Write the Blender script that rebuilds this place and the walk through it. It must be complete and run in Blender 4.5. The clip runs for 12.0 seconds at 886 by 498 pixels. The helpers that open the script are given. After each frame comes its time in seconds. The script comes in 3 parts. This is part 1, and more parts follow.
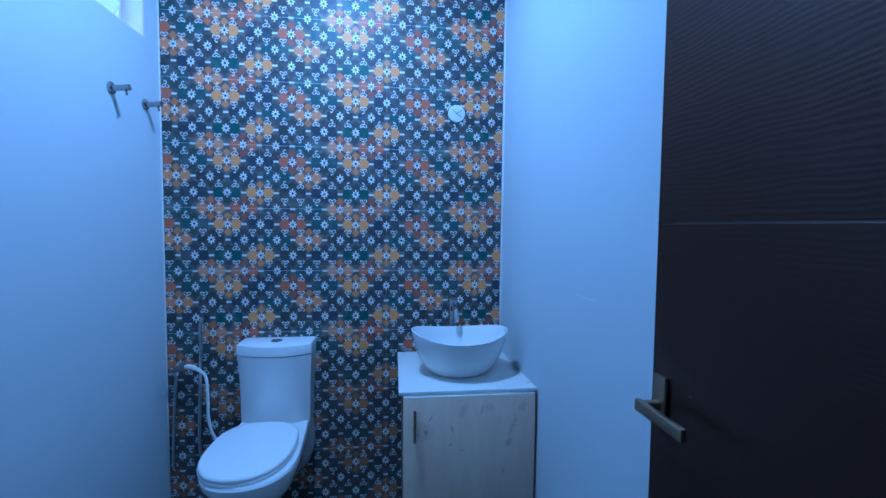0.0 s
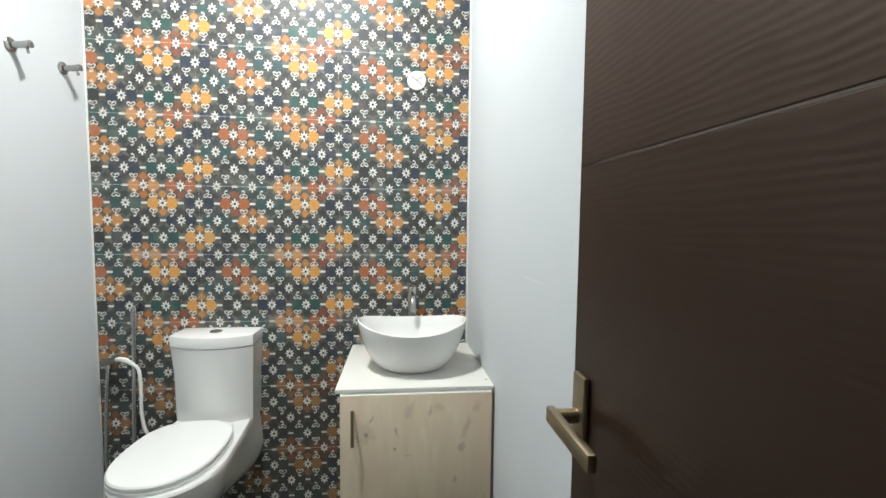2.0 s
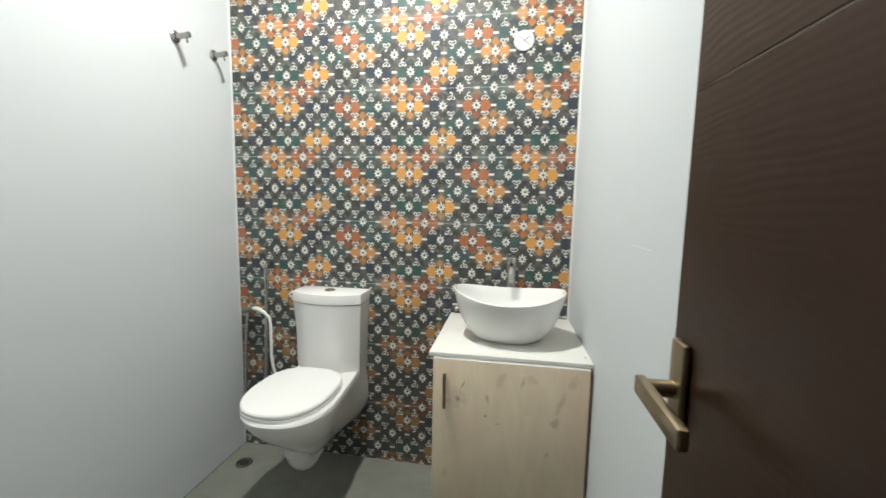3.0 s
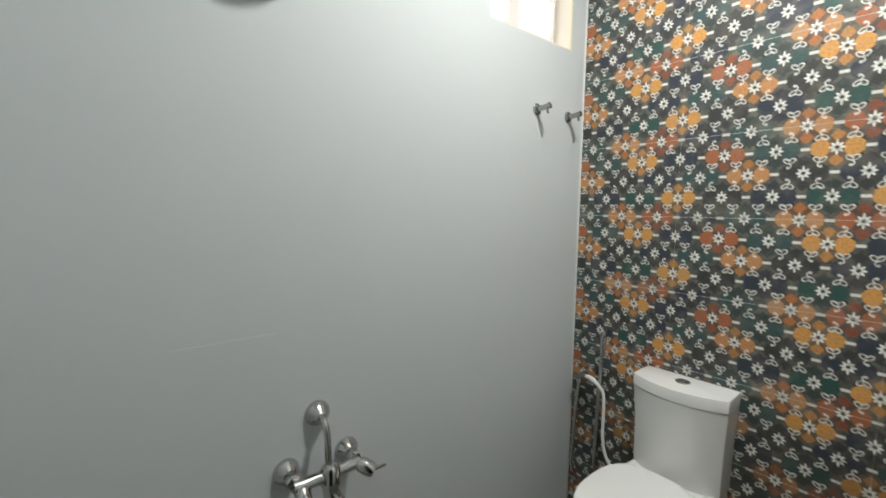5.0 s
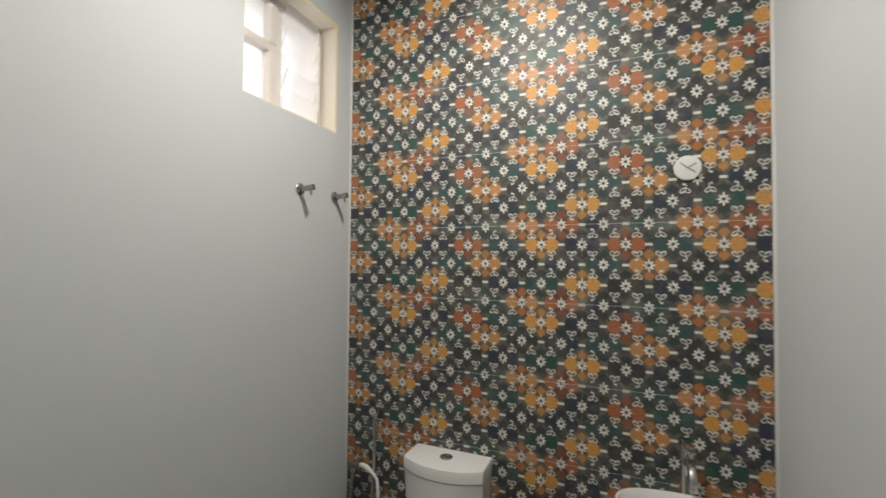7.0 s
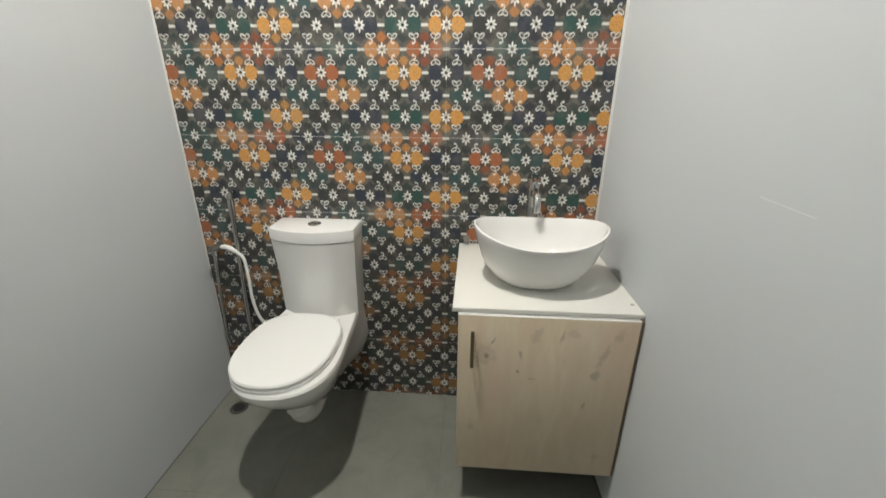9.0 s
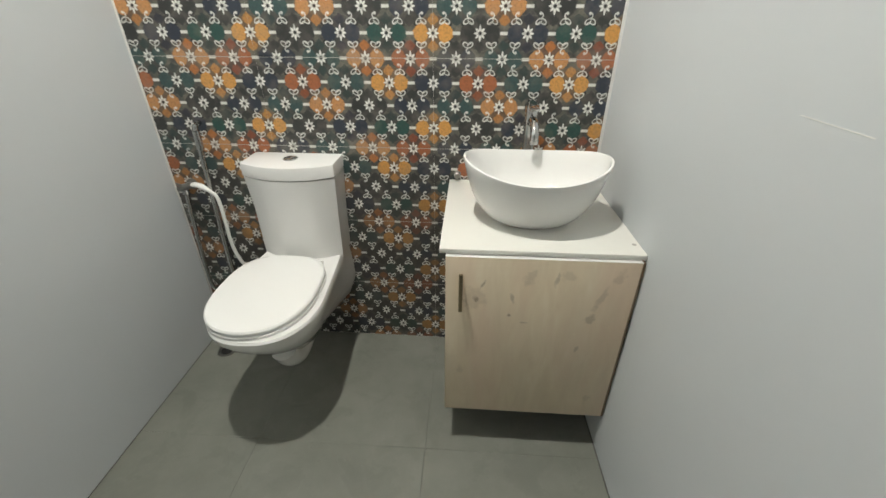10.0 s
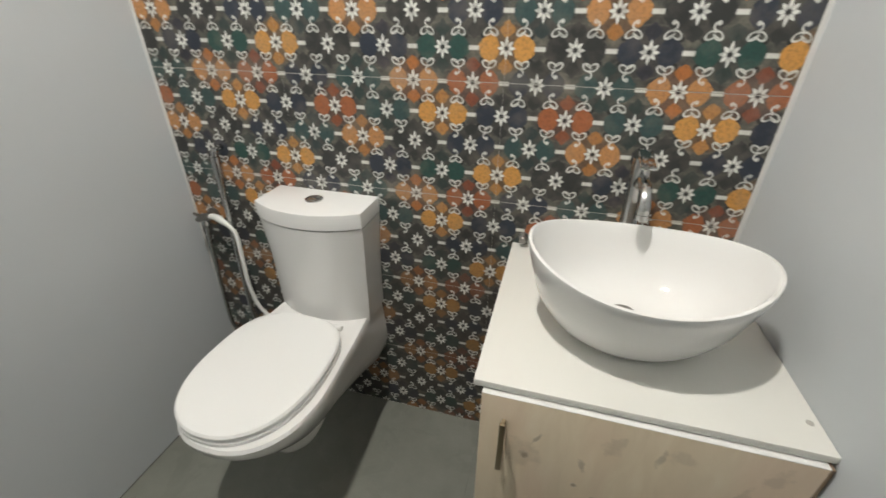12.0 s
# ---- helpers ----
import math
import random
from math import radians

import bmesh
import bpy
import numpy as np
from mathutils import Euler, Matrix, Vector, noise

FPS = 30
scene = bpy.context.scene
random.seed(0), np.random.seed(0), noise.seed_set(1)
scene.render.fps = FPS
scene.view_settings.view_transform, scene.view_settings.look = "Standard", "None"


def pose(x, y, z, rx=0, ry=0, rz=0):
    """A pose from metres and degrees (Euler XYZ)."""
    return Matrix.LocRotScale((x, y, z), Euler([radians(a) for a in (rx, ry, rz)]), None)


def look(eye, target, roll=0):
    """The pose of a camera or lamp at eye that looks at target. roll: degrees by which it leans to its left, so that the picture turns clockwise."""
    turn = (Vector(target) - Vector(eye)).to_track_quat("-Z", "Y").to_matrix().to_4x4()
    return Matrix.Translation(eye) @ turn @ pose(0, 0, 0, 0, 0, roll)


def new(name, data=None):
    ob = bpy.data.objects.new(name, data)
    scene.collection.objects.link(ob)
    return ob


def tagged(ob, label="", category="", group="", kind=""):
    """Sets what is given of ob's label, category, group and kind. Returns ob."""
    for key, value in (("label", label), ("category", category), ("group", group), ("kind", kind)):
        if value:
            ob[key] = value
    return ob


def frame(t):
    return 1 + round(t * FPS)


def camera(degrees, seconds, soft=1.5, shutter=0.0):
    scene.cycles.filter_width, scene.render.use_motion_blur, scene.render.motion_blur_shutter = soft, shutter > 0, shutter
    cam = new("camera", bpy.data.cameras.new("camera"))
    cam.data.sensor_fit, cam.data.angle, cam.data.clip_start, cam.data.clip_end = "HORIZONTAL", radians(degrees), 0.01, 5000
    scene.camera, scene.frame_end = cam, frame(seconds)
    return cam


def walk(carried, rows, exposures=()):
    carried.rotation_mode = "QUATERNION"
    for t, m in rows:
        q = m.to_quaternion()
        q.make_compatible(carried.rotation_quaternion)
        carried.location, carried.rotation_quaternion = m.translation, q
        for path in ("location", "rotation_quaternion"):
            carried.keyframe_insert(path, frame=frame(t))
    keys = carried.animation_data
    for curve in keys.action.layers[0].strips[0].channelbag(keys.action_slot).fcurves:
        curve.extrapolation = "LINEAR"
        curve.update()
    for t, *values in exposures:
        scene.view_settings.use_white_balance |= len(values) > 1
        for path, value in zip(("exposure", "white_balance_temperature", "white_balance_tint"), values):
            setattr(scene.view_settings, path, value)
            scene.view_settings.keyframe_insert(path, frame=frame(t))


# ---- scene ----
cam = camera(93.5, 12.0, shutter=0.25)
PATH = [
    (0, (-0.041, -0.13, 1.444), (0.192, 1.853, 1.338), 0.6),
    (0.2, (0.023, -0.081, 1.453), (0.237, 1.905, 1.345), 0.6),
    (0.5, (0.052, -0.02, 1.439), (0.294, 1.964, 1.361), 0.5),
    (1, (0.149, 0.014, 1.448), (0.418, 1.994, 1.377), 0.4),
    (1.5, (0.169, 0.033, 1.429), (0.459, 2.009, 1.327), 0.5),
    (2, (0.207, 0.045, 1.379), (0.403, 2.031, 1.247), 0.6),
    (2.5, (0.236, 0.035, 1.333), (0.241, 2.026, 1.138), 0.8),
    (2.7, (0.258, 0.048, 1.325), (0.144, 2.033, 1.114), 0.9),
    (4.3, (0.115, 0.158, 1.442), (-1.119, 1.709, 1.17), 1.0),
    (4.5, (0.073, 0.157, 1.468), (-1.25, 1.637, 1.227), 0.9),
    (5, (0.013, 0.209, 1.543), (-1.525, 1.474, 1.355), 0.7),
    (5.5, (-0.014, 0.218, 1.643), (-1.661, 1.35, 1.569), 0.9),
    (6, (-0.048, 0.232, 1.678), (-1.597, 1.497, 1.706), 0.8),
    (6.5, (0.006, 0.286, 1.689), (-1.196, 1.884, 1.762), 0.7),
    (7, (0.036, 0.334, 1.689), (-0.727, 2.182, 1.742), 0.5),
    (7.2, (0.044, 0.337, 1.695), (-0.569, 2.241, 1.722), 0.5),
    (8.8, (0.031, 0.385, 1.449), (-0.111, 2.269, 0.793), 0.4),
    (9, (0.031, 0.387, 1.421), (-0.107, 2.237, 0.672), 0.2),
    (9.5, (0.039, 0.393, 1.392), (-0.091, 2.157, 0.457), 0.1),
    (10, (0.055, 0.486, 1.368), (-0.06, 2.212, 0.364), 0.1),
    (10.5, (0.088, 0.761, 1.328), (-0.015, 2.482, 0.315), 0.2),
    (11, (0.106, 0.941, 1.305), (-0.008, 2.674, 0.312), 0.4),
    (11.5, (0.108, 0.975, 1.336), (-0.082, 2.703, 0.347), 0.4),
    (12, (0.068, 0.94, 1.369), (-0.399, 2.613, 0.377), 0.4),
]
EXPOSURES = [
    (0.0, -0.45, 3350, 10), (0.5, -0.15, 3600, 10), (1.0, 0.35, 4300, 10), (1.5, 0.65, 5300, 10), (2.0, 0.8, 6300, 10), (2.5, 0.85, 6550, 10),
    (2.7, 0.85, 6550, 10), (4.5, 0.2, 6550, 9.5), (5.0, 0.07, 6570, 10), (5.5, -0.25, 6600, 10.5), (6.5, -0.4, 6950, 13), (7.2, -0.4, 7050, 14), (9.0, 0.48, 6850, 13), (9.5, 0.6, 6850, 11),
    (11.0, 0.5, 6850, 12), (12.0, 0.42, 6850, 14),
]
walk(cam, [(t, look(eye, target, roll)) for t, eye, target, roll in PATH], EXPOSURES)


# room: x from the left wall to the right wall, y towards the patterned tile wall, z up
LX, RX, TX, BACK, FRONT, TOP = -1.135, 0.536, 0.512, 2.0, -0.02, 3.05
T = 0.61                       # wall tile module
LAMP = (-0.34, 1.21, 2.985)

# ---- light ----
world = bpy.data.worlds.new("world")
scene.world = world
world.use_nodes = True
sky = world.node_tree.nodes.new("ShaderNodeTexSky")
sky.sky_type, sky.sun_disc = "NISHITA", False
sky.sun_elevation, sky.sun_rotation = radians(50), radians(150)
world.node_tree.links.new(sky.outputs[0], world.node_tree.nodes["Background"].inputs[0])
world.node_tree.nodes["Background"].inputs[1].default_value = 0.12
lamp_data = bpy.data.lights.new("ceiling_lamp_light", "AREA")
lamp_data.shape, lamp_data.size, lamp_data.energy, lamp_data.color = "DISK", 0.075, 27, (0.985, 1.0, 0.955)
lamp_light = new("ceiling_lamp_light", lamp_data)
lamp_light.matrix_world = pose(LAMP[0], LAMP[1], LAMP[2] - 0.012, 0, 0, 0)
day_data = bpy.data.lights.new("window_daylight", "AREA")
day_data.shape, day_data.size, day_data.size_y, day_data.energy, day_data.color = "RECTANGLE", 0.5, 0.45, 1.3, (0.92, 0.96, 1.0)
day_light = new("window_daylight", day_data)
day_light.matrix_world = look((LX - 0.32, 1.63, 2.5), (LX + 1.0, 1.63, 2.3))


# ---- node helpers ----
class Nodes:
    """Short ways to write node trees."""

    def __init__(self, name):
        self.mat = bpy.data.materials.new(name)
        self.mat.use_nodes = True
        self.tree = self.mat.node_tree
        self.shader = self.tree.nodes["Principled BSDF"]

    def add(self, kind, **inputs):
        n = self.tree.nodes.new(kind)
        for k, v in inputs.items():
            self.put(n, k.replace("_", " "), v)
        return n

    def put(self, n, key, v):
        socket = n.inputs[key]
        if isinstance(v, bpy.types.NodeSocket):
            self.tree.links.new(v, socket)
        else:
            socket.default_value = v

    def m(self, op, a, b=0.0, c=0.0):
        n = self.tree.nodes.new("ShaderNodeMath")
        n.operation = op
        for i, v in enumerate((a, b, c)):
            self.put(n, i, v)
        return n.outputs[0]

    def less(self, a, edge, soft):
        """1 where a is under edge, 0 where it is over it."""
        n = self.tree.nodes.new("ShaderNodeMapRange")
        for k, v in ((0, a), (1, edge - soft), (2, edge + soft), (3, 1.0), (4, 0.0)):
            self.put(n, k, v)
        return n.outputs[0]

    def mix(self, f, a, b):
        n = self.tree.nodes.new("ShaderNodeMix")
        n.data_type = "RGBA"
        for k, v in ((0, f), (6, a), (7, b)):
            self.put(n, k, v)
        return n.outputs[2]

    def length(self, x, y):
        return self.m("SQRT", self.m("ADD", self.m("MULTIPLY", x, x), self.m("MULTIPLY", y, y)))

    def place(self):
        g = self.add("ShaderNodeNewGeometry")
        return g.outputs["Position"]

    def local(self):
        return self.add("ShaderNodeTexCoord").outputs["Object"]

    def noise(self, scale, detail=3.0, vector=None, rough=0.55, distortion=0.0):
        n = self.add("ShaderNodeTexNoise", Scale=scale, Detail=detail, Roughness=rough, Distortion=distortion)
        self.put(n, "Vector", vector if vector else self.place())
        return n.outputs["Fac"]

    def scaled(self, vector, x, y, z):
        n = self.tree.nodes.new("ShaderNodeVectorMath")
        n.operation = "MULTIPLY"
        self.put(n, 0, vector)
        n.inputs[1].default_value = (x, y, z)
        return n.outputs[0]

    def ramp(self, f, stops, constant=False):
        n = self.tree.nodes.new("ShaderNodeValToRGB")
        self.put(n, 0, f)
        n.color_ramp.interpolation = "CONSTANT" if constant else "LINEAR"
        e = n.color_ramp.elements
        while len(e) < len(stops):
            e.new(1.0)
        for el, (p, c) in zip(e, stops):
            el.position = p
            el.color = (*c, 1)
        return n.outputs[0]

    def bump(self, height, strength, distance=0.01):
        return self.add("ShaderNodeBump", Height=height, Strength=strength, Distance=distance).outputs[0]

    def done(self, **inputs):
        for k, v in inputs.items():
            self.put(self.shader, k.replace("_", " "), v)
        return self.mat


def rgb(r, g, b):
    return (r, g, b, 1)


def glazed(name, tone, grain=0.04, rough=0.12, stain=(0.9, 0.88, 0.84), coat=0.0, shine=0.5):
    """A smooth glazed or painted surface with faint blotches and fine relief."""
    n = Nodes(name)
    big, fine = n.noise(2.3, 4), n.noise(60, 3)
    dim = n.mix(n.m("MULTIPLY", big, grain * 4), rgb(*tone), rgb(*(a * b for a, b in zip(tone, stain))))
    dim = n.mix(n.m("MULTIPLY", fine, grain), dim, rgb(*(a * 0.8 for a in tone)))
    r = n.m("ADD", n.m("MULTIPLY", n.noise(9, 3), 0.12), rough - 0.05)
    return n.done(Base_Color=dim, Roughness=r, Coat_Weight=coat, Specular_IOR_Level=shine, Normal=n.bump(fine, 0.03, 0.002))


def metal(name, tone, rough):
    n = Nodes(name)
    r = n.m("ADD", n.m("MULTIPLY", n.noise(35, 4), 0.14), rough)
    c = n.mix(n.noise(12, 4), rgb(*tone), rgb(*(a * 0.82 for a in tone)))
    return n.done(Base_Color=c, Metallic=1.0, Roughness=r)


def pattern_tile():
    """Printed glaze: rows of two-lobed flowers with white stars, dashes and scrolls."""
    n = Nodes("patterned_glaze")
    p = T / 4
    split = n.add("ShaderNodeSeparateXYZ", Vector=n.place())
    px = n.m("DIVIDE", n.m("SUBTRACT", split.outputs[0], -0.69), p)
    pz = n.m("DIVIDE", n.m("SUBTRACT", split.outputs[2], 1.295), p)
    wob = n.m("MULTIPLY", n.m("SUBTRACT", n.noise(75, 3), 0.5), 0.11)
    ia, ja = n.m("ROUND", px), n.m("ROUND", pz)
    ax, az = n.m("SUBTRACT", px, ia), n.m("SUBTRACT", pz, ja)
    ib, jb = n.m("FLOOR", px), n.m("FLOOR", pz)
    bx, bz = n.m("SUBTRACT", n.m("SUBTRACT", px, ib), 0.5), n.m("SUBTRACT", n.m("SUBTRACT", pz, jb), 0.5)
    odd = n.m("GREATER_THAN", n.m("ADD", n.m("ABSOLUTE", ax), n.m("ABSOLUTE", az)), 0.5)

    def pick(a, b):
        return n.m("ADD", n.m("MULTIPLY", b, odd), n.m("MULTIPLY", a, n.m("SUBTRACT", 1.0, odd)))

    lx, lz = pick(ax, bx), pick(az, bz)
    row = n.m("FLOORED_MODULO", pick(n.m("MULTIPLY", ja, -2.0), n.m("SUBTRACT", n.m("MULTIPLY", jb, -2.0), 1.0)), 4.0)
    col = n.m("FLOORED_MODULO", pick(ia, ib), 4.0)
    which = n.m("DIVIDE", n.m("ADD", n.m("ADD", n.m("MULTIPLY", row, 4.0), col), 0.5), 16.0)
    yellow, orange, rust = (0.68, 0.325, 0.078), (0.57, 0.265, 0.095), (0.40, 0.125, 0.045)
    teal, green, navy, coal = (0.037, 0.082, 0.080), (0.020, 0.078, 0.064), (0.026, 0.035, 0.055), (0.034, 0.035, 0.034)
    table = [yellow, coal, navy, green, navy, teal, orange, rust, navy, rust, teal, yellow, teal, orange, coal, navy]
    side = [(0.52, 0.24, 0.06), coal, (0.03, 0.03, 0.045), (0.03, 0.05, 0.045), coal, (0.03, 0.055, 0.05), (0.50, 0.17, 0.04),
            (0.26, 0.07, 0.03), coal, (0.30, 0.085, 0.03), (0.03, 0.05, 0.045), (0.55, 0.25, 0.07), (0.03, 0.05, 0.05), (0.48, 0.20, 0.05), coal, coal]
    lobe_tone = n.ramp(which, [(i / 16, c) for i, c in enumerate(table)], True)
    petal_tone = n.ramp(which, [(i / 16, c) for i, c in enumerate(side)], True)
    u, v = n.m("ABSOLUTE", lx), n.m("ABSOLUTE", lz)
    # ground: mottled olive grey, darker in an oval round each flower
    ground = n.ramp(n.noise(24, 5), [(0.30, (0.030, 0.029, 0.026)), (0.50, (0.092, 0.092, 0.079)), (0.70, (0.20, 0.18, 0.145))])
    oval = n.length(n.m("DIVIDE", n.m("ADD", u, wob), 0.445), n.m("DIVIDE", n.m("ADD", v, wob), 0.34))
    tone = n.mix(n.m("MULTIPLY", n.less(oval, 1.0, 0.12), 0.62), ground, n.mix(0.35, rgb(0.038, 0.037, 0.034), petal_tone))
    rim = n.less(n.m("ABSOLUTE", n.m("SUBTRACT", oval, 1.02)), 0.035, 0.03)
    tone = n.mix(n.m("MULTIPLY", rim, 0.4), tone, rgb(0.20, 0.185, 0.155))
    spade = n.m("ADD", n.m("DIVIDE", u, 0.115), n.m("POWER", n.m("DIVIDE", n.m("ABSOLUTE", n.m("SUBTRACT", n.m("ADD", v, wob), 0.255)), 0.125), 1.4))
    petal = n.less(spade, 1.0, 0.1)
    tone = n.mix(n.m("MULTIPLY", petal, 0.9), tone, petal_tone)
    lobe = n.less(n.length(n.m("DIVIDE", n.m("SUBTRACT", n.m("ADD", u, wob), 0.262), 0.158), n.m("DIVIDE", n.m("ADD", v, wob), 0.190)), 1.0, 0.07)
    tone = n.mix(lobe, tone, lobe_tone)
    # glaze blotches and worn spots
    tone = n.mix(n.m("MULTIPLY", n.less(n.noise(130, 5), 0.45, 0.09), 0.28), tone, rgb(0.022, 0.022, 0.02))
    tone = n.mix(n.m("MULTIPLY", n.less(n.m("SUBTRACT", 1.0, n.noise(15, 4)), 0.42, 0.1), 0.22), tone, rgb(0.30, 0.26, 0.21))
    white = rgb(0.83, 0.83, 0.78)
    # eight-petalled star: each petal an oval
    r = n.length(lx, lz)
    ang = n.m("ARCTAN2", lz, lx)
    ray = n.m("MULTIPLY", r, n.m("ABSOLUTE", n.m("SINE", n.m("MULTIPLY", ang, 4.0))))
    reach = n.m("ADD", 0.047, n.m("MULTIPLY", n.m("POWER", n.m("ABSOLUTE", n.m("SINE", ang)), 14.0), 0.016))
    star = n.less(n.length(n.m("DIVIDE", ray, 0.080), n.m("DIVIDE", n.m("SUBTRACT", r, n.m("ADD", reach, 0.036)), reach)), 1.0, 0.2)
    eye = n.less(r, 0.028, 0.008)
    tone = n.mix(eye, tone, rgb(0.02, 0.02, 0.02))

    def bar(x, z):
        return n.m("MULTIPLY", n.less(n.m("SUBTRACT", 0.5, n.m("ABSOLUTE", x)), 0.078, 0.012), n.less(n.m("ABSOLUTE", z), 0.030, 0.01))

    # dash between two flowers of a row, on a dark tab
    dash = n.m("MAXIMUM", bar(ax, az), bar(bx, bz))
    tone = n.mix(n.m("MULTIPLY", dash, 0.9), tone, rgb(0.56, 0.55, 0.50))
    # scrolls: a leaf with a stem that curls, upside down in every second row
    gx, gz = n.m("MULTIPLY", px, 2.0), n.m("MULTIPLY", pz, 2.0)
    fx, fz = n.m("FLOOR", gx), n.m("FLOOR", gz)
    flip = n.m("SUBTRACT", n.m("MULTIPLY", n.m("FLOORED_MODULO", fx, 2.0), 2.0), 1.0)
    turn = n.m("SUBTRACT", n.m("MULTIPLY", n.m("FLOORED_MODULO", fz, 2.0), 2.0), 1.0)
    sx = n.m("MULTIPLY", n.m("SUBTRACT", n.m("SUBTRACT", gx, fx), 0.5), flip)
    sz = n.m("MULTIPLY", n.m("SUBTRACT", n.m("SUBTRACT", gz, fz), 0.5), turn)
    su = n.m("ABSOLUTE", sx)
    heart_r = n.length(n.m("DIVIDE", n.m("SUBTRACT", su, 0.088), 0.137), n.m("DIVIDE", n.m("SUBTRACT", n.m("SUBTRACT", sz, n.m("MULTIPLY", su, 0.36)), 0.02), 0.112))
    heart = n.less(n.m("ABSOLUTE", n.m("SUBTRACT", heart_r, 0.86)), 0.2, 0.12)
    vein = n.m("MULTIPLY", n.less(n.m("ABSOLUTE", n.m("SUBTRACT", sz, n.m("ADD", n.m("MULTIPLY", sx, 0.6), 0.05))), 0.024, 0.015), n.less(n.m("ABSOLUTE", n.m("SUBTRACT", sx, 0.06)), 0.10, 0.02))
    stem_r = n.length(n.m("SUBTRACT", sx, 0.035), n.m("ADD", sz, 0.165))
    stem = n.m("MULTIPLY", n.less(n.m("ABSOLUTE", n.m("SUBTRACT", stem_r, 0.095)), 0.026, 0.012), n.less(sx, 0.03, 0.03))
    curl = n.less(n.length(n.m("SUBTRACT", sx, 0.045), n.m("ADD", sz, 0.245)), 0.058, 0.02)
    tick = n.less(n.length(n.m("SUBTRACT", sx, -0.235), n.m("SUBTRACT", sz, 0.165)), 0.07, 0.02)
    tone = n.mix(n.m("MULTIPLY", tick, 0.85), tone, rgb(0.012, 0.012, 0.012))
    scroll = n.m("MULTIPLY", n.m("MAXIMUM", n.m("MAXIMUM", heart, vein), n.m("MAXIMUM", stem, curl)), 0.86)
    # darker brown low on the wall, in ragged patches
    low_tone = n.m("MULTIPLY", n.less(n.m("SUBTRACT", 1.0, n.noise(4.5, 5)), 0.66, 0.14), n.less(n.m("ADD", split.outputs[2], n.m("MULTIPLY", n.noise(3, 3), 0.5)), 0.98, 0.2))
    tone = n.mix(n.m("MULTIPLY", low_tone, 0.6), tone, rgb(0.05, 0.042, 0.034))
    # cement smears left along the level joints
    joint = n.m("ABSOLUTE", n.m("SUBTRACT", n.m("FRACT", n.m("ADD", n.m("DIVIDE", split.outputs[2], T / 2), 0.5)), 0.5))
    smear = n.m("MULTIPLY", n.less(joint, 0.075, 0.07), n.less(n.m("SUBTRACT", 1.0, n.noise(6, 4)), 0.45, 0.07))
    ink = n.m("MAXIMUM", n.m("MAXIMUM", star, scroll), n.m("MULTIPLY", dash, 0.72))
    ink = n.m("MULTIPLY", ink, n.m("SUBTRACT", 1.0, n.m("MULTIPLY", n.less(n.noise(60, 4), 0.46, 0.08), 0.4)))
    tone = n.mix(ink, tone, white)
    tone = n.mix(n.m("MULTIPLY", smear, 0.28), tone, rgb(0.36, 0.32, 0.26))
    rough = n.m("ADD", n.m("MULTIPLY", n.noise(20, 3), 0.16), 0.45)
    return n.done(Base_Color=tone, Roughness=rough, Normal=n.bump(n.noise(7, 3), 0.05, 0.01), Specular_IOR_Level=0.62)


def floor_stone():
    """Matt grey-green tile with clouding, dried water marks and fine dust specks."""
    n = Nodes("grey_floor_tile")
    c = n.ramp(n.noise(3.5, 6, rough=0.65), [(0.3, (0.175, 0.182, 0.155)), (0.7, (0.25, 0.255, 0.222))])
    c = n.mix(n.m("MULTIPLY", n.noise(140, 3), 0.25), c, rgb(0.15, 0.15, 0.135))
    tint = n.add("ShaderNodeObjectInfo").outputs["Random"]
    c = n.mix(n.m("MULTIPLY", tint, 0.2), c, rgb(0.17, 0.175, 0.15))
    stain = n.noise(5.5, 5, rough=0.6, distortion=0.7)
    c = n.mix(n.m("MULTIPLY", n.less(stain, 0.43, 0.07), 0.18), c, rgb(0.125, 0.13, 0.108))
    tide = n.less(n.m("ABSOLUTE", n.m("SUBTRACT", stain, 0.46)), 0.008, 0.012)
    c = n.mix(n.m("MULTIPLY", tide, 0.07), c, rgb(0.36, 0.36, 0.32))
    speck = n.less(n.m("SUBTRACT", 1.0, n.noise(210, 2)), 0.24, 0.03)
    c = n.mix(n.m("MULTIPLY", speck, 0.5), c, rgb(0.42, 0.41, 0.37))
    rough = n.m("ADD", n.m("MULTIPLY", n.noise(11, 4), 0.2), n.m("ADD", 0.36, n.m("MULTIPLY", n.less(stain, 0.43, 0.05), 0.1)))
    return n.done(Base_Color=c, Roughness=rough, Normal=n.bump(n.noise(160, 3), 0.06, 0.003))


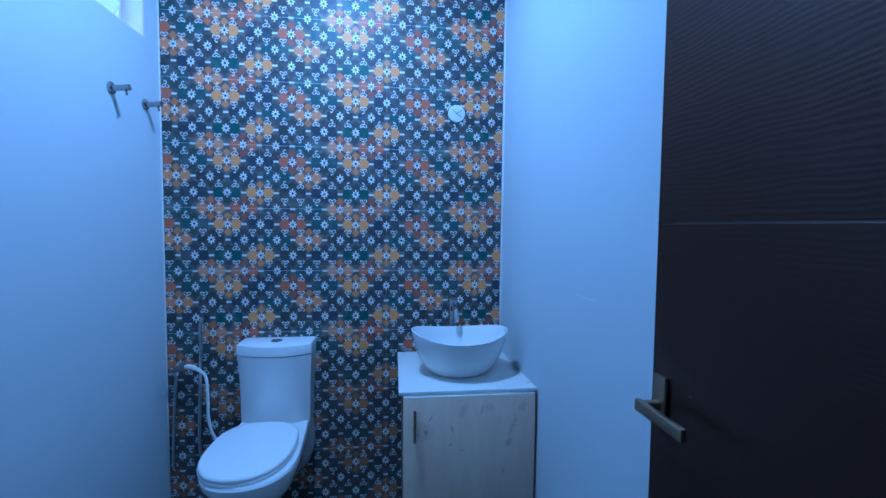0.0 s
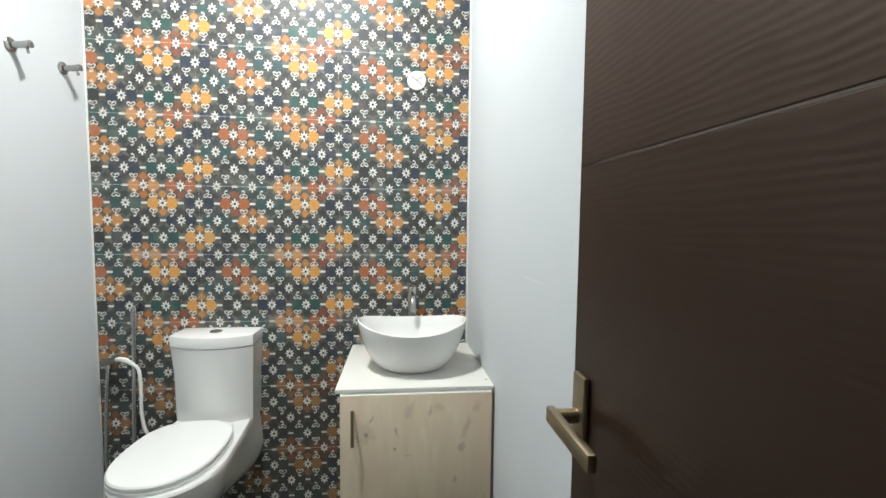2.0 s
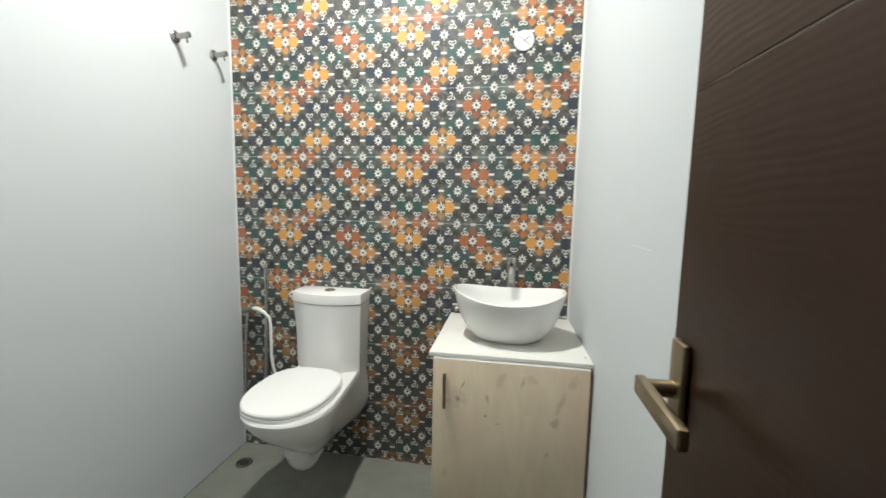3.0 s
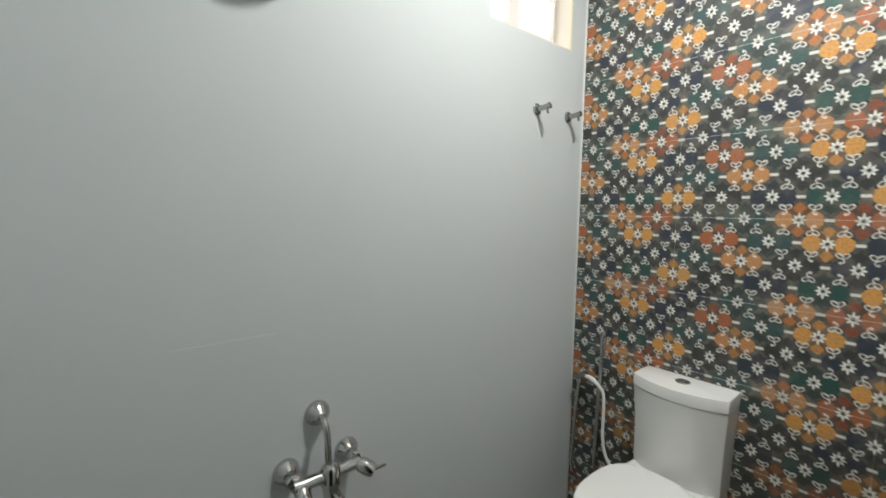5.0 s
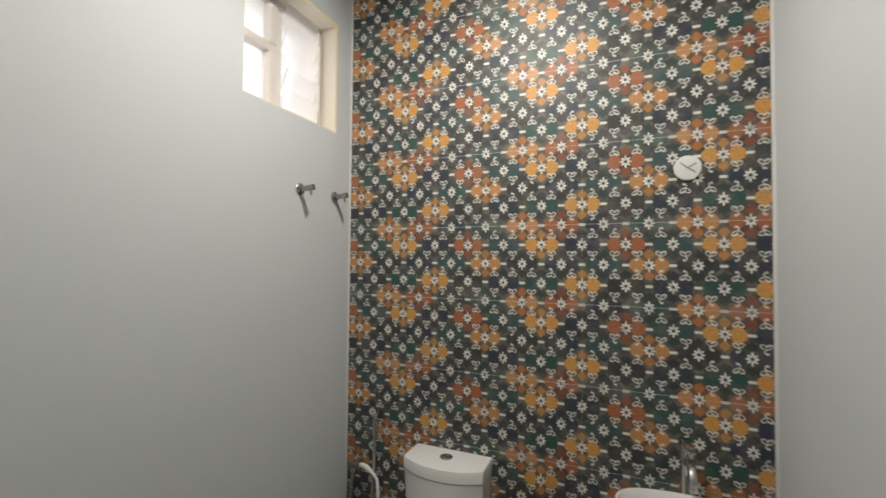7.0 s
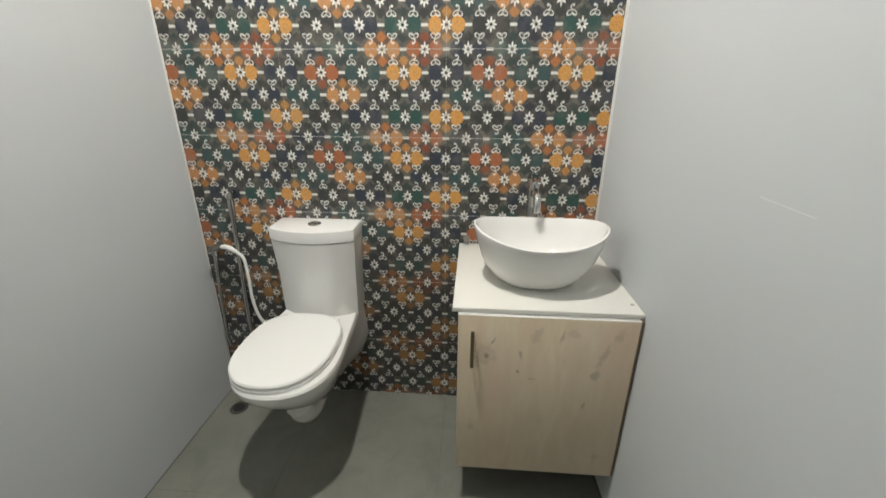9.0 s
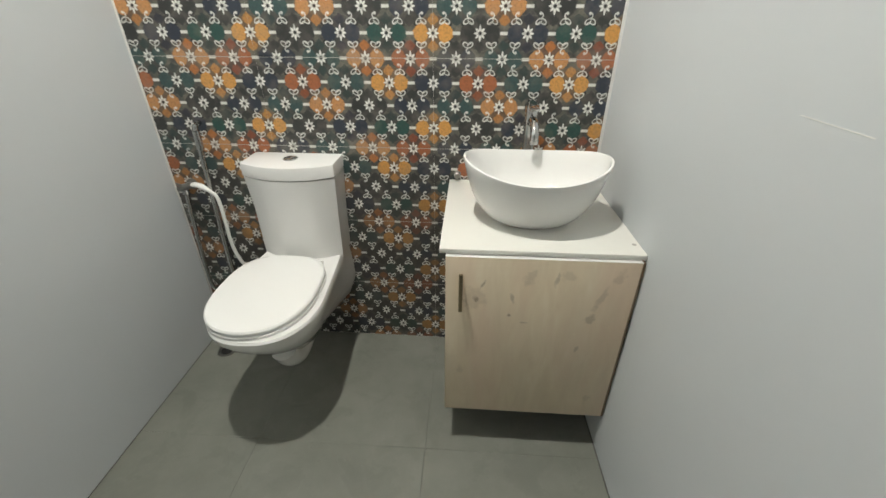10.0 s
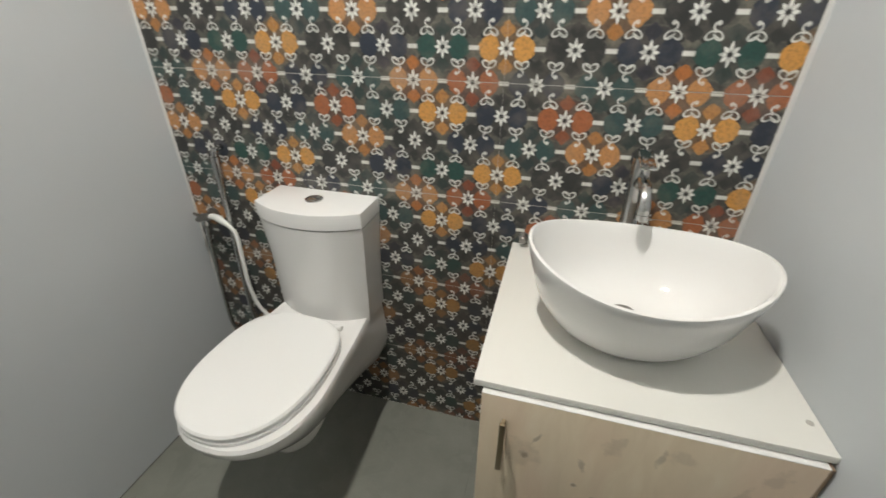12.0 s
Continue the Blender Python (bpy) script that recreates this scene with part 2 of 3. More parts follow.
def door_laminate():
    """Dark brown laminate with horizontal rippled grain."""
    n = Nodes("rippled_dark_laminate")
    v = n.local()
    w = n.add("ShaderNodeTexWave", Scale=34.0, Distortion=9.0, Detail=2.0, Detail_Scale=0.55)
    w.bands_direction = "Z"
    n.put(w, "Vector", n.scaled(v, 0.35, 0.35, 1.0))
    c = n.mix(n.noise(6, 5, n.scaled(v, 1, 1, 6)), rgb(0.0140, 0.0056, 0.0030), rgb(0.0210, 0.0092, 0.0052))
    c = n.mix(n.m("MULTIPLY", w.outputs["Fac"], 0.3), c, rgb(0.013, 0.008, 0.006))
    return n.done(Base_Color=c, Roughness=n.m("ADD", n.m("MULTIPLY", n.noise(30, 3), 0.15), 0.30), Normal=n.bump(w.outputs["Fac"], n.m("ADD", 0.014, n.m("MULTIPLY", n.less(n.m("SUBTRACT", 1.0, n.noise(1.3, 2, v)), 0.55, 0.12), 0.055)), 0.003), Specular_IOR_Level=0.50, Specular_Tint=rgb(1.0, 0.76, 0.63))


def pale_wood():
    """Pale laminate with faint upright grain and dark knots."""
    n = Nodes("pale_knotted_laminate")
    v = n.place()
    grain = n.noise(9, 6, n.scaled(v, 3, 3, 0.6), 0.6, 0.8)
    c = n.ramp(grain, [(0.25, (0.69, 0.565, 0.405)), (0.55, (0.75, 0.63, 0.46)), (0.8, (0.79, 0.685, 0.525))])
    band = n.noise(3.0, 3, n.scaled(v, 1.6, 1, 0.6))
    c = n.mix(n.m("MULTIPLY", n.less(band, 0.5, 0.12), 0.26), c, rgb(0.58, 0.51, 0.41))
    c = n.mix(n.m("MULTIPLY", n.less(n.noise(4.5, 3, n.scaled(v, 1.8, 1, 0.5)), 0.44, 0.1), 0.4), c, rgb(0.70, 0.51, 0.39))
    split = n.add("ShaderNodeSeparateXYZ", Vector=v)
    ragged = n.m("MULTIPLY", n.m("SUBTRACT", n.noise(48, 5), 0.5), 3.0)
    # knots: x, z, half width, half height, slant, depth of tone
    for kx, kz, hw, hh, slant, deep in ((0.087, 0.638, 0.009, 0.013, 0.0, 0.8), (0.079, 0.640, 0.035, 0.05, 0.0, 0.22), (0.183, 0.585, 0.006, 0.008, 0.0, 0.75), (0.190, 0.645, 0.006, 0.022, -0.2, 0.5),
                                        (0.106, 0.695, 0.005, 0.022, 0.5, 0.6), (0.308, 0.715, 0.006, 0.03, 0.1, 0.45), (0.339, 0.730, 0.02, 0.022, 0.2, 0.2), (0.417, 0.585, 0.014, 0.02, 0.1, 0.42),
                                        (0.435, 0.655, 0.01, 0.05, 0.35, 0.3), (0.474, 0.730, 0.014, 0.03, 0.3, 0.25), (0.397, 0.465, 0.006, 0.014, 0.2, 0.4), (0.229, 0.560, 0.012, 0.004, 0.0, 0.35),
                                        (0.234, 0.720, 0.016, 0.03, 0.3, 0.25), (0.044, 0.360, 0.012, 0.02, 0.0, 0.2), (0.464, 0.250, 0.012, 0.03, 0.2, 0.2)):
        dx, dz = n.m("SUBTRACT", split.outputs[0], kx), n.m("SUBTRACT", split.outputs[2], kz)
        dx = n.m("SUBTRACT", dx, n.m("MULTIPLY", dz, slant))
        spot = n.less(n.m("ADD", n.length(n.m("DIVIDE", dx, hw), n.m("DIVIDE", dz, hh * 0.75)), ragged), 0.9, 0.32)
        c = n.mix(n.m("MULTIPLY", spot, deep * 0.85), c, rgb(0.19, 0.14, 0.10))
    return n.done(Base_Color=c, Roughness=0.42, Normal=n.bump(grain, 0.05, 0.002))


def glass():
    n = Nodes("clear_glass")
    return n.done(Base_Color=rgb(0.95, 0.95, 0.95), Roughness=0.45, Transmission_Weight=0.9, IOR=1.45)


def glow(name, tone, strength):
    n = Nodes(name)
    return n.done(Base_Color=rgb(*tone), Emission_Color=rgb(*tone), Emission_Strength=strength)


JOINT = glazed("dark_joint_filler", (0.10, 0.10, 0.095), 0.15, 0.8)
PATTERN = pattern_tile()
WALLTILE = glazed("pale_grey_wall_tile", (0.588, 0.616, 0.629), 0.07, 0.62, (0.91, 0.91, 0.905), shine=0.2)
TILEGROUT = glazed("pale_grey_grout", (0.50, 0.485, 0.45), 0.2, 0.6)
WHITEGROUT = glazed("white_grout", (0.75, 0.75, 0.73), 0.06, 0.7)
FLOORTILE = floor_stone()
FLOORGROUT = glazed("floor_grout", (0.20, 0.205, 0.18), 0.1, 0.85)
PAINT = glazed("white_paint", (0.78, 0.78, 0.76), 0.04, 0.6)
FRAMEPAINT = glazed("pale_frame_paint", (0.76, 0.72, 0.69), 0.05, 0.45)
CREAM = glazed("cream_paint", (0.76, 0.70, 0.61), 0.06, 0.5)
YELLOWEDGE = glazed("yellow_edge_paint", (0.76, 0.69, 0.48), 0.06, 0.5)
PORCELAIN = glazed("white_porcelain", (0.79, 0.785, 0.765), 0.015, 0.055, (0.97, 0.97, 0.95), 0.3)
SEATPLASTIC = glazed("white_seat_plastic", (0.82, 0.82, 0.80), 0.015, 0.2, (0.97, 0.97, 0.96))
COUNTER = glazed("ivory_counter", (0.745, 0.735, 0.685), 0.03, 0.3, (0.94, 0.93, 0.9))
CHROME = metal("chrome", (0.56, 0.56, 0.55), 0.06)
HOOKMETAL = metal("dull_chrome", (0.42, 0.42, 0.41), 0.1)
DARKMETAL = metal("dark_steel", (0.32, 0.31, 0.29), 0.25)
BRONZE = metal("antique_bronze", (0.36, 0.29, 0.19), 0.3)
WOOD = pale_wood()
CARCASS = glazed("brown_carcass_board", (0.22, 0.15, 0.095), 0.1, 0.5)
DOOR = door_laminate()
PLASTIC = glazed("white_plastic", (0.78, 0.78, 0.75), 0.03, 0.3)
GREYCAP = glazed("grey_plastic", (0.42, 0.40, 0.36), 0.05, 0.4)
GROOVE = glazed("groove_highlight", (0.075, 0.055, 0.042), 0.1, 0.5)
DARKHOLE = glazed("painted_dark_void", (0.02, 0.02, 0.02), 0.05, 0.7)
NOZZLE = glazed("black_nozzle_rubber", (0.03, 0.03, 0.028), 0.1, 0.5)
GLASS = glass()
LAMPGLOW = glow("lamp_diffuser", (1.0, 0.96, 0.9), 12.0)
DAYGLOW = glow("bright_daylight", (1.0, 0.97, 0.97), 1.0)


# ---- mesh helpers ----
ORIGIN = {}


def box(bm, lo, hi, bevel=0.0, seg=2):
    made = bmesh.ops.create_cube(bm, size=1.0, matrix=Matrix.LocRotScale([(a + b) / 2 for a, b in zip(lo, hi)], None, [b - a for a, b in zip(lo, hi)]))
    if bevel:
        edges = list({e for v in made["verts"] for e in v.link_edges})
        bmesh.ops.bevel(bm, geom=edges, offset=bevel, segments=seg, affect="EDGES", profile=0.5)
    return bm


def skin(bm, rings, cap_start=True, cap_end=True, closed=True):
    """Faces between rings of points with the same count."""
    rows = [[bm.verts.new(p) for p in ring] for ring in rings]
    count = len(rows[0])
    for a, b in zip(rows, rows[1:]):
        for i in range(count if closed else count - 1):
            j = (i + 1) % count
            bm.faces.new((a[i], a[j], b[j], b[i]))
    if cap_start:
        bm.faces.new(rows[0][::-1])
    if cap_end:
        bm.faces.new(rows[-1])
    return rows


def tube(bm, points, radius, seg=14, caps=True):
    """A round bar along points; radius is one number or one for each point."""
    pts = [Vector(p) for p in points]
    radii = [radius] * len(pts) if isinstance(radius, (int, float)) else radius
    rings, up = [], None
    for i, p in enumerate(pts):
        way = (pts[min(i + 1, len(pts) - 1)] - pts[max(i - 1, 0)]).normalized()
        if up is None:
            up = way.orthogonal().normalized()
        up = (up - way * up.dot(way)).normalized()
        side = way.cross(up)
        rings.append([p + (up * math.cos(a) + side * math.sin(a)) * radii[i] for a in (2 * math.pi * k / seg for k in range(seg))])
    skin(bm, rings, caps, caps)
    return bm


def smooth_path(points, steps=8):
    """A Catmull-Rom line through points."""
    pts = [Vector(p) for p in points]
    pts = [2 * pts[0] - pts[1], *pts, 2 * pts[-1] - pts[-2]]
    out = []
    for a, b, c, d in zip(pts, pts[1:], pts[2:], pts[3:]):
        for k in range(steps):
            t = k / steps
            out.append(0.5 * ((2 * b) + (c - a) * t + (2 * a - 5 * b + 4 * c - d) * t * t + (3 * b - a - 3 * c + d) * t ** 3))
    return [*out, pts[-2]]


def lathe(bm, base, axis, profile, seg=28):
    """A turned body: profile gives (distance along axis, radius)."""
    base, axis = Vector(base), Vector(axis).normalized()
    up = axis.orthogonal().normalized()
    side = axis.cross(up)
    rings = [[base + axis * h + (up * math.cos(a) + side * math.sin(a)) * max(r, 0.0004) for a in (2 * math.pi * k / seg for k in range(seg))] for h, r in profile]
    skin(bm, rings)
    return bm


def finish(name, bm, material, angle=38):
    bmesh.ops.recalc_face_normals(bm, faces=bm.faces)
    for f in bm.faces:
        f.smooth = True
    for e in bm.edges:
        if e.calc_face_angle(0.0) > radians(angle):
            e.smooth = False
    mesh = bpy.data.meshes.new(name)
    bm.to_mesh(mesh)
    bm.free()
    mesh.materials.append(material)
    return mesh


def thing(name, label, category, base, group="", kind=""):
    """An empty at the base of a thing, to which its parts belong."""
    ob = new(name)
    ob.empty_display_size = 0.05
    ob.location = base
    ORIGIN[ob.name] = Vector(base)
    return tagged(ob, label, category, group, kind)


def solid(name, bm, material, label, category="", kind="", group=""):
    """A thing that is one mesh, in world measures."""
    ob = new(name, finish(name, bm, material))
    ORIGIN[ob.name] = Vector((0, 0, 0))
    return tagged(ob, label, category, group, kind)


def part(name, bm, material, parent, label=""):
    """One mesh under a thing or a part; bm is in world measures."""
    base = ORIGIN[parent.name]
    bmesh.ops.translate(bm, verts=bm.verts, vec=-base)
    ob = new(name, finish(name, bm, material))
    ob.parent = parent
    ORIGIN[ob.name] = base
    return tagged(ob, label)


def B():
    return bmesh.new()


# ---- structure ----
WY0, WY1, WZ0, WZ1 = 1.370, 1.884, 2.2595, 2.755      # window opening in the left wall
DX0, DX1, DZ = -0.20, RX, 2.12                         # doorway in the front wall
FB = FRONT - 0.23                                       # outer face of the front wall


def wall_with_hole(lo, hi, axis_pair, hole):
    """Boxes round a hole; axis_pair names the two axes of the wall's face."""
    bm = B()
    a, b = axis_pair
    for (a0, a1), (b0, b1) in (((lo[a], hole[0]), (lo[b], hi[b])), ((hole[1], hi[a]), (lo[b], hi[b])),
                               ((hole[0], hole[1]), (lo[b], hole[2])), ((hole[0], hole[1]), (hole[3], hi[b]))):
        if a1 - a0 > 0.001 and b1 - b0 > 0.001:
            l, h = list(lo), list(hi)
            l[a], h[a], l[b], h[b] = a0, a1, b0, b1
            box(bm, l, h)
    return bm


D = 0.012                                               # tile and bed thickness
EX, SKEW = 0.521, 0.03                                  # east wall: x at the patterned wall, and how it opens towards the door


def skewed(bm):
    """Leans a mesh built for a square wall at EX along the east wall."""
    for v in bm.verts:
        v.co.x += (BACK - v.co.y) * SKEW
    return bm



floor = solid("floor", box(B(), (LX - 0.25, FB, -0.12), (RX + 0.25, BACK + 0.25, -0.001)), FLOORGROUT, "grey matt stone-look floor tiles with dark joints", kind="structure")
wall_north = solid("wall_north", box(B(), (LX - 0.25, BACK + 0.0009, -D), (RX + 0.25, BACK + 0.25, TOP)), TILEGROUT, "wall of glazed tiles printed with orange and teal flowers", kind="structure")
wall_west = solid("wall_west", wall_with_hole((LX - 0.23, FB, -D), (LX - 0.0003, BACK + D, TOP), (1, 2), (WY0, WY1, WZ0, WZ1)), WALLTILE, "pale grey large-format tiled wall with a high window", kind="structure")
wall_east = solid("wall_east", box(skewed(box(B(), (EX + 0.0003, 0.42, -D), (EX + 0.265, BACK + D, TOP))), (RX + 0.07, FB, -D), (RX + 0.25, 0.42, TOP)), WALLTILE, "pale grey large-format tiled wall beside the cabinet", kind="structure")
wall_south = solid("wall_south", wall_with_hole((LX - 0.0005, FB, -0.0005), (RX + 0.07, FRONT, TOP), (0, 2), (DX0, RX + 0.07, -D, DZ)), WALLTILE, "pale grey wall with the doorway", kind="structure")
ceiling = solid("ceiling", box(B(), (LX - 0.25, FB, TOP), (RX + 0.25, BACK + 0.25, TOP + 0.12)), PAINT, "plain white painted ceiling", kind="structure")
# passage outside the door, plain
tagged(solid("passage_floor", box(B(), (LX - 0.25, -1.75, -0.12), (RX + 0.9, FB, -0.002)), FLOORTILE, "plain grey floor outside the doorway"), kind="structure")
tagged(solid("passage_ceiling", box(B(), (LX - 0.25, -1.75, TOP), (RX + 0.9, FB, TOP + 0.12)), PAINT, "plain white ceiling outside the doorway"), kind="structure")
tagged(solid("wall_passage_end", box(B(), (LX - 0.25, -1.87, -0.12), (RX + 0.9, -1.75, TOP + 0.12)), PAINT, "plain white wall outside the doorway"), kind="structure")
tagged(solid("wall_passage_west", box(B(), (LX - 0.37, -1.75, -0.12), (LX - 0.25, FB, TOP)), PAINT, "plain white wall outside the doorway"), kind="structure")
tagged(solid("wall_passage_east", box(B(), (RX + 0.78, -1.75, -0.12), (RX + 0.9, FB, TOP)), PAINT, "plain white wall outside the doorway"), kind="structure")
tagged(solid("wall_passage_side", box(B(), (RX + 0.25, FB, -0.12), (RX + 0.9, FB + 0.12, TOP)), PAINT, "plain white wall outside the doorway"), kind="structure")
# white filler bead in the corners of the patterned wall
for name, x0, x1 in (("trim", LX - 0.001, LX + 0.005), ("trim", TX + 0.001, EX + 0.001)):
    solid(name, box(B(), (x0, BACK - 0.006, 0.0), (x1, BACK + D, TOP), 0.002), WHITEGROUT, "thin white grout bead in the wall corner", kind="structure")


# ---- window ----
def build_window():
    root = thing("window_1", "small high cream window with open glass louvres", "window", (LX - 0.11, (WY0 + WY1) / 2, WZ0), kind="structure")
    x0, x1 = LX - 0.165, LX - 0.112
    f = 0.035
    bm = B()
    box(bm, (x0, WY0, WZ0), (x1, WY0 + f, WZ1), 0.004)
    box(bm, (x0, WY1 - 0.018, WZ0), (x1, WY1, WZ1), 0.004)
    box(bm, (x0, WY0 + f, WZ0), (x1, WY1 - 0.018, WZ0 + 0.03), 0.004)
    box(bm, (x0, WY0 + f, WZ1 - 0.03), (x1, WY1 - 0.018, WZ1), 0.004)
    frame_part = part("window_frame", bm, FRAMEPAINT, root)
    part("mullion", box(B(), (x0 - 0.002, 1.630, WZ0 + 0.03), (x1 - 0.004, 1.668, WZ1 - 0.03), 0.004), FRAMEPAINT, root)
    part("transom", box(B(), (x0 + 0.004, WY0 + f, 2.525), (x1 + 0.004, 1.630, 2.56), 0.004), FRAMEPAINT, root)
    part("casement_stile", box(B(), (x0 + 0.006, 1.590, WZ0 + 0.03), (x1 + 0.006, 1.630, 2.525), 0.003), FRAMEPAINT, root)
    part("casement_stile", box(B(), (x0 + 0.006, 1.590, 2.56), (x1 + 0.006, 1.630, WZ1 - 0.03), 0.003), FRAMEPAINT, root)
    part("louvre_stile", box(B(), (x0 + 0.004, WY1 - 0.034, WZ0 + 0.03), (x1 + 0.034, WY1 - 0.018, WZ1 - 0.03), 0.003), FRAMEPAINT, root)
    # reveal lining with a yellow painted arris
    lining = B()
    box(lining, (x1, WY1 - 0.004, WZ0), (LX - 0.002, WY1 + 0.0005, WZ1))
    box(lining, (x1, WY0 - 0.0005, WZ0), (LX - 0.002, WY0 + 0.004, WZ1))
    box(lining, (x1, WY0 + 0.004, WZ1 - 0.004), (LX - 0.002, WY1 - 0.004, WZ1 + 0.0005))
    part("reveal_lining", lining, CREAM, root)
    part("window_sill", box(B(), (x1, WY0 + 0.004, WZ0 - 0.0005), (LX - 0.002, WY1 - 0.004, WZ0 + 0.006)), CREAM, root)
    edge = B()
    box(edge, (LX - 0.004, WY1 - 0.007, WZ0), (LX + 0.0015, WY1 + 0.004, WZ1 + 0.004))
    box(edge, (LX - 0.004, WY0 - 0.002, WZ1 - 0.006), (LX + 0.0015, WY1 - 0.007, WZ1 + 0.004))
    part("arris", edge, YELLOWEDGE, root, "yellow painted edge of the opening")
    for k in range(5):
        z = WZ0 + 0.075 + k * 0.09
        bm = B()
        box(bm, (-0.003, 1.655, -0.055), (0.003, WY1 - 0.034, 0.055), 0.001, 1)
        bmesh.ops.transform(bm, matrix=pose(x1 + 0.016, 0, z, 0, 22, 0), verts=bm.verts)
        part("louvre_blade", bm, GLASS, root, "frosted glass louvre blade").visible_shadow = False
    for lo, hi in (((x0 + 0.02, WY0 + f, WZ0 + 0.03), (x0 + 0.026, 1.592, 2.527)), ((x0 + 0.02, WY0 + f, 2.558), (x0 + 0.026, 1.592, WZ1 - 0.028))):
        part("window_pane", box(B(), lo, hi), GLASS, root).visible_shadow = False


build_window()
solid("backdrop", box(B(), (LX - 2.6, -3.0, -1.0), (LX - 2.55, 10.0, 9.0)), DAYGLOW, "bright overexposed daylight beyond the window", kind="structure")


# ---- ceiling lamp ----
def build_lamp():
    root = thing("ceiling_light", "small round white surface ceiling light, switched on", "ceiling light", (LAMP[0], LAMP[1], TOP))
    part("housing", lathe(B(), (LAMP[0], LAMP[1], TOP), (0, 0, -1), [(0, 0.085), (0.045, 0.085), (0.055, 0.08), (0.055, 0.066), (0.04, 0.062)]), PLASTIC, root)
    part("diffuser", lathe(B(), (LAMP[0], LAMP[1], TOP - 0.041), (0, 0, -1), [(0, 0.061), (0.006, 0.061), (0.008, 0.055)]), LAMPGLOW, root)


build_lamp()


# ---- toilet ----
TC = -0.600


def bowed(y_front, half, y_corner, y_back, z, bow_steps=14, chamfer=0.003):
    """An outline with a straight back and a bowed front, seen from above."""
    half, mid = half * 0.957, TC + 0.003
    pts = [(mid + half, y_back, z), (mid + half, y_corner + chamfer, z)]
    for k in range(bow_steps + 1):
        s = 1 - 2 * k / bow_steps
        pts.append((mid + s * (half - 0.004), y_front + (y_corner - y_front) * abs(s) ** 2.2, z))
    pts += [(mid - half, y_corner + chamfer, z), (mid - half, y_back, z)]
    return pts


def egg(front, wide, half, back, half_back, z, count=40):
    """A pan outline: pointed oval to the front, straight sides to the wall."""
    pts = []
    for k in range(count + 1):
        a = math.pi * k / count
        x = math.cos(a)
        s = math.sin(a)
        pts.append((TC + half * math.copysign(abs(x) ** 0.86, x), wide - (wide - front) * s ** 0.92, z))
    pts = pts[::-1]
    mid = (wide + back) / 2
    right = [(TC + (half * 0.45 + half_back * 0.55), mid, z), (TC + half_back, back - 0.22 * (back - wide), z), (TC + half_back, back, z)]
    left = [(2 * TC - x, y, z) for x, y, z in right[::-1]]
    return [*left, *pts, *right]


def build_toilet():
    root = thing("toilet", "white porcelain wall-hung toilet with attached cistern and closed seat", "toilet", (TC, BACK, 0.2))
    rings = [
        egg(1.690, 1.83, 0.040, BACK, 0.055, 0.205), egg(1.650, 1.80, 0.060, BACK, 0.078, 0.212),
        egg(1.610, 1.76, 0.080, BACK, 0.124, 0.245), egg(1.562, 1.72, 0.102, BACK, 0.152, 0.29),
        egg(1.502, 1.68, 0.127, BACK, 0.166, 0.34), egg(1.442, 1.63, 0.150, BACK, 0.164, 0.39),
        egg(1.394, 1.60, 0.165, BACK, 0.159, 0.44), egg(1.366, 1.58, 0.180, BACK, 0.155, 0.48),
        egg(1.360, 1.575, 0.181, BACK, 0.153, 0.505), egg(1.366, 1.58, 0.177, BACK, 0.149, 0.513),
    ]
    bm = B()
    skin(bm, rings)
    pan = part("pan", bm, PORCELAIN, root)
    bm = B()
    tube(bm, smooth_path([(TC, 1.58, 0.29), (TC, 1.61, 0.235), (TC, 1.67, 0.195), (TC, 1.76, 0.215), (TC, 1.88, 0.25), (TC, 1.995, 0.26)], 6), 0.048, 18)
    part("trap", bm, PORCELAIN, pan)
    # seat ring and closed cover
    bm = B()
    skin(bm, [seat_line(0.0, 0.5145), seat_line(0.0, 0.524), seat_line(-0.004, 0.5265)])
    seat = part("seat", bm, SEATPLASTIC, root)
    bm = B()
    skin(bm, [seat_line(-0.005, 0.5275), seat_line(-0.001, 0.530), seat_line(-0.001, 0.540), seat_line(-0.006, 0.5455), seat_line(-0.02, 0.5475)])
    part("seat_cover", bm, SEATPLASTIC, root)
    for s in (-1, 1):
        part("seat_hinge", tube(B(), [(TC + s * 0.085 - 0.02, 1.808, 0.522), (TC + s * 0.085 + 0.02, 1.808, 0.522)], 0.008), SEATPLASTIC, root)
    # cistern
    bm = B()
    y_back = BACK
    skin(bm, [bowed(1.842, 0.164, 1.888, y_back, 0.50), bowed(1.836, 0.165, 1.887, y_back, 0.53), bowed(1.832, 0.168, 1.886, y_back, 0.70), bowed(1.8240, 0.1760, 1.8755, y_back, 0.8365)])
    part("cistern", bm, PORCELAIN, root)
    bm = B()
    skin(bm, [bowed(1.834, 0.166, 1.890, y_back, 0.8366), bowed(1.834, 0.166, 1.890, y_back, 0.8410), bowed(1.8225, 0.1765, 1.8720, y_back, 0.8412), bowed(1.822, 0.177, 1.8715, y_back, 0.884),
              bowed(1.8232, 0.1760, 1.8727, y_back, 0.8866), bowed(1.8255, 0.1740, 1.8747, y_back, 0.8876)])
    lid = part("cistern_lid", bm, PORCELAIN, root)
    part("flush_button", lathe(B(), (TC + 0.0, 1.927, 0.887), (0, 0, 1), [(0, 0.026), (0.004, 0.026), (0.006, 0.022), (0.0045, 0.019), (0.006, 0.017), (0.0065, 0.004)]), CHROME, lid, "chrome dual flush button")


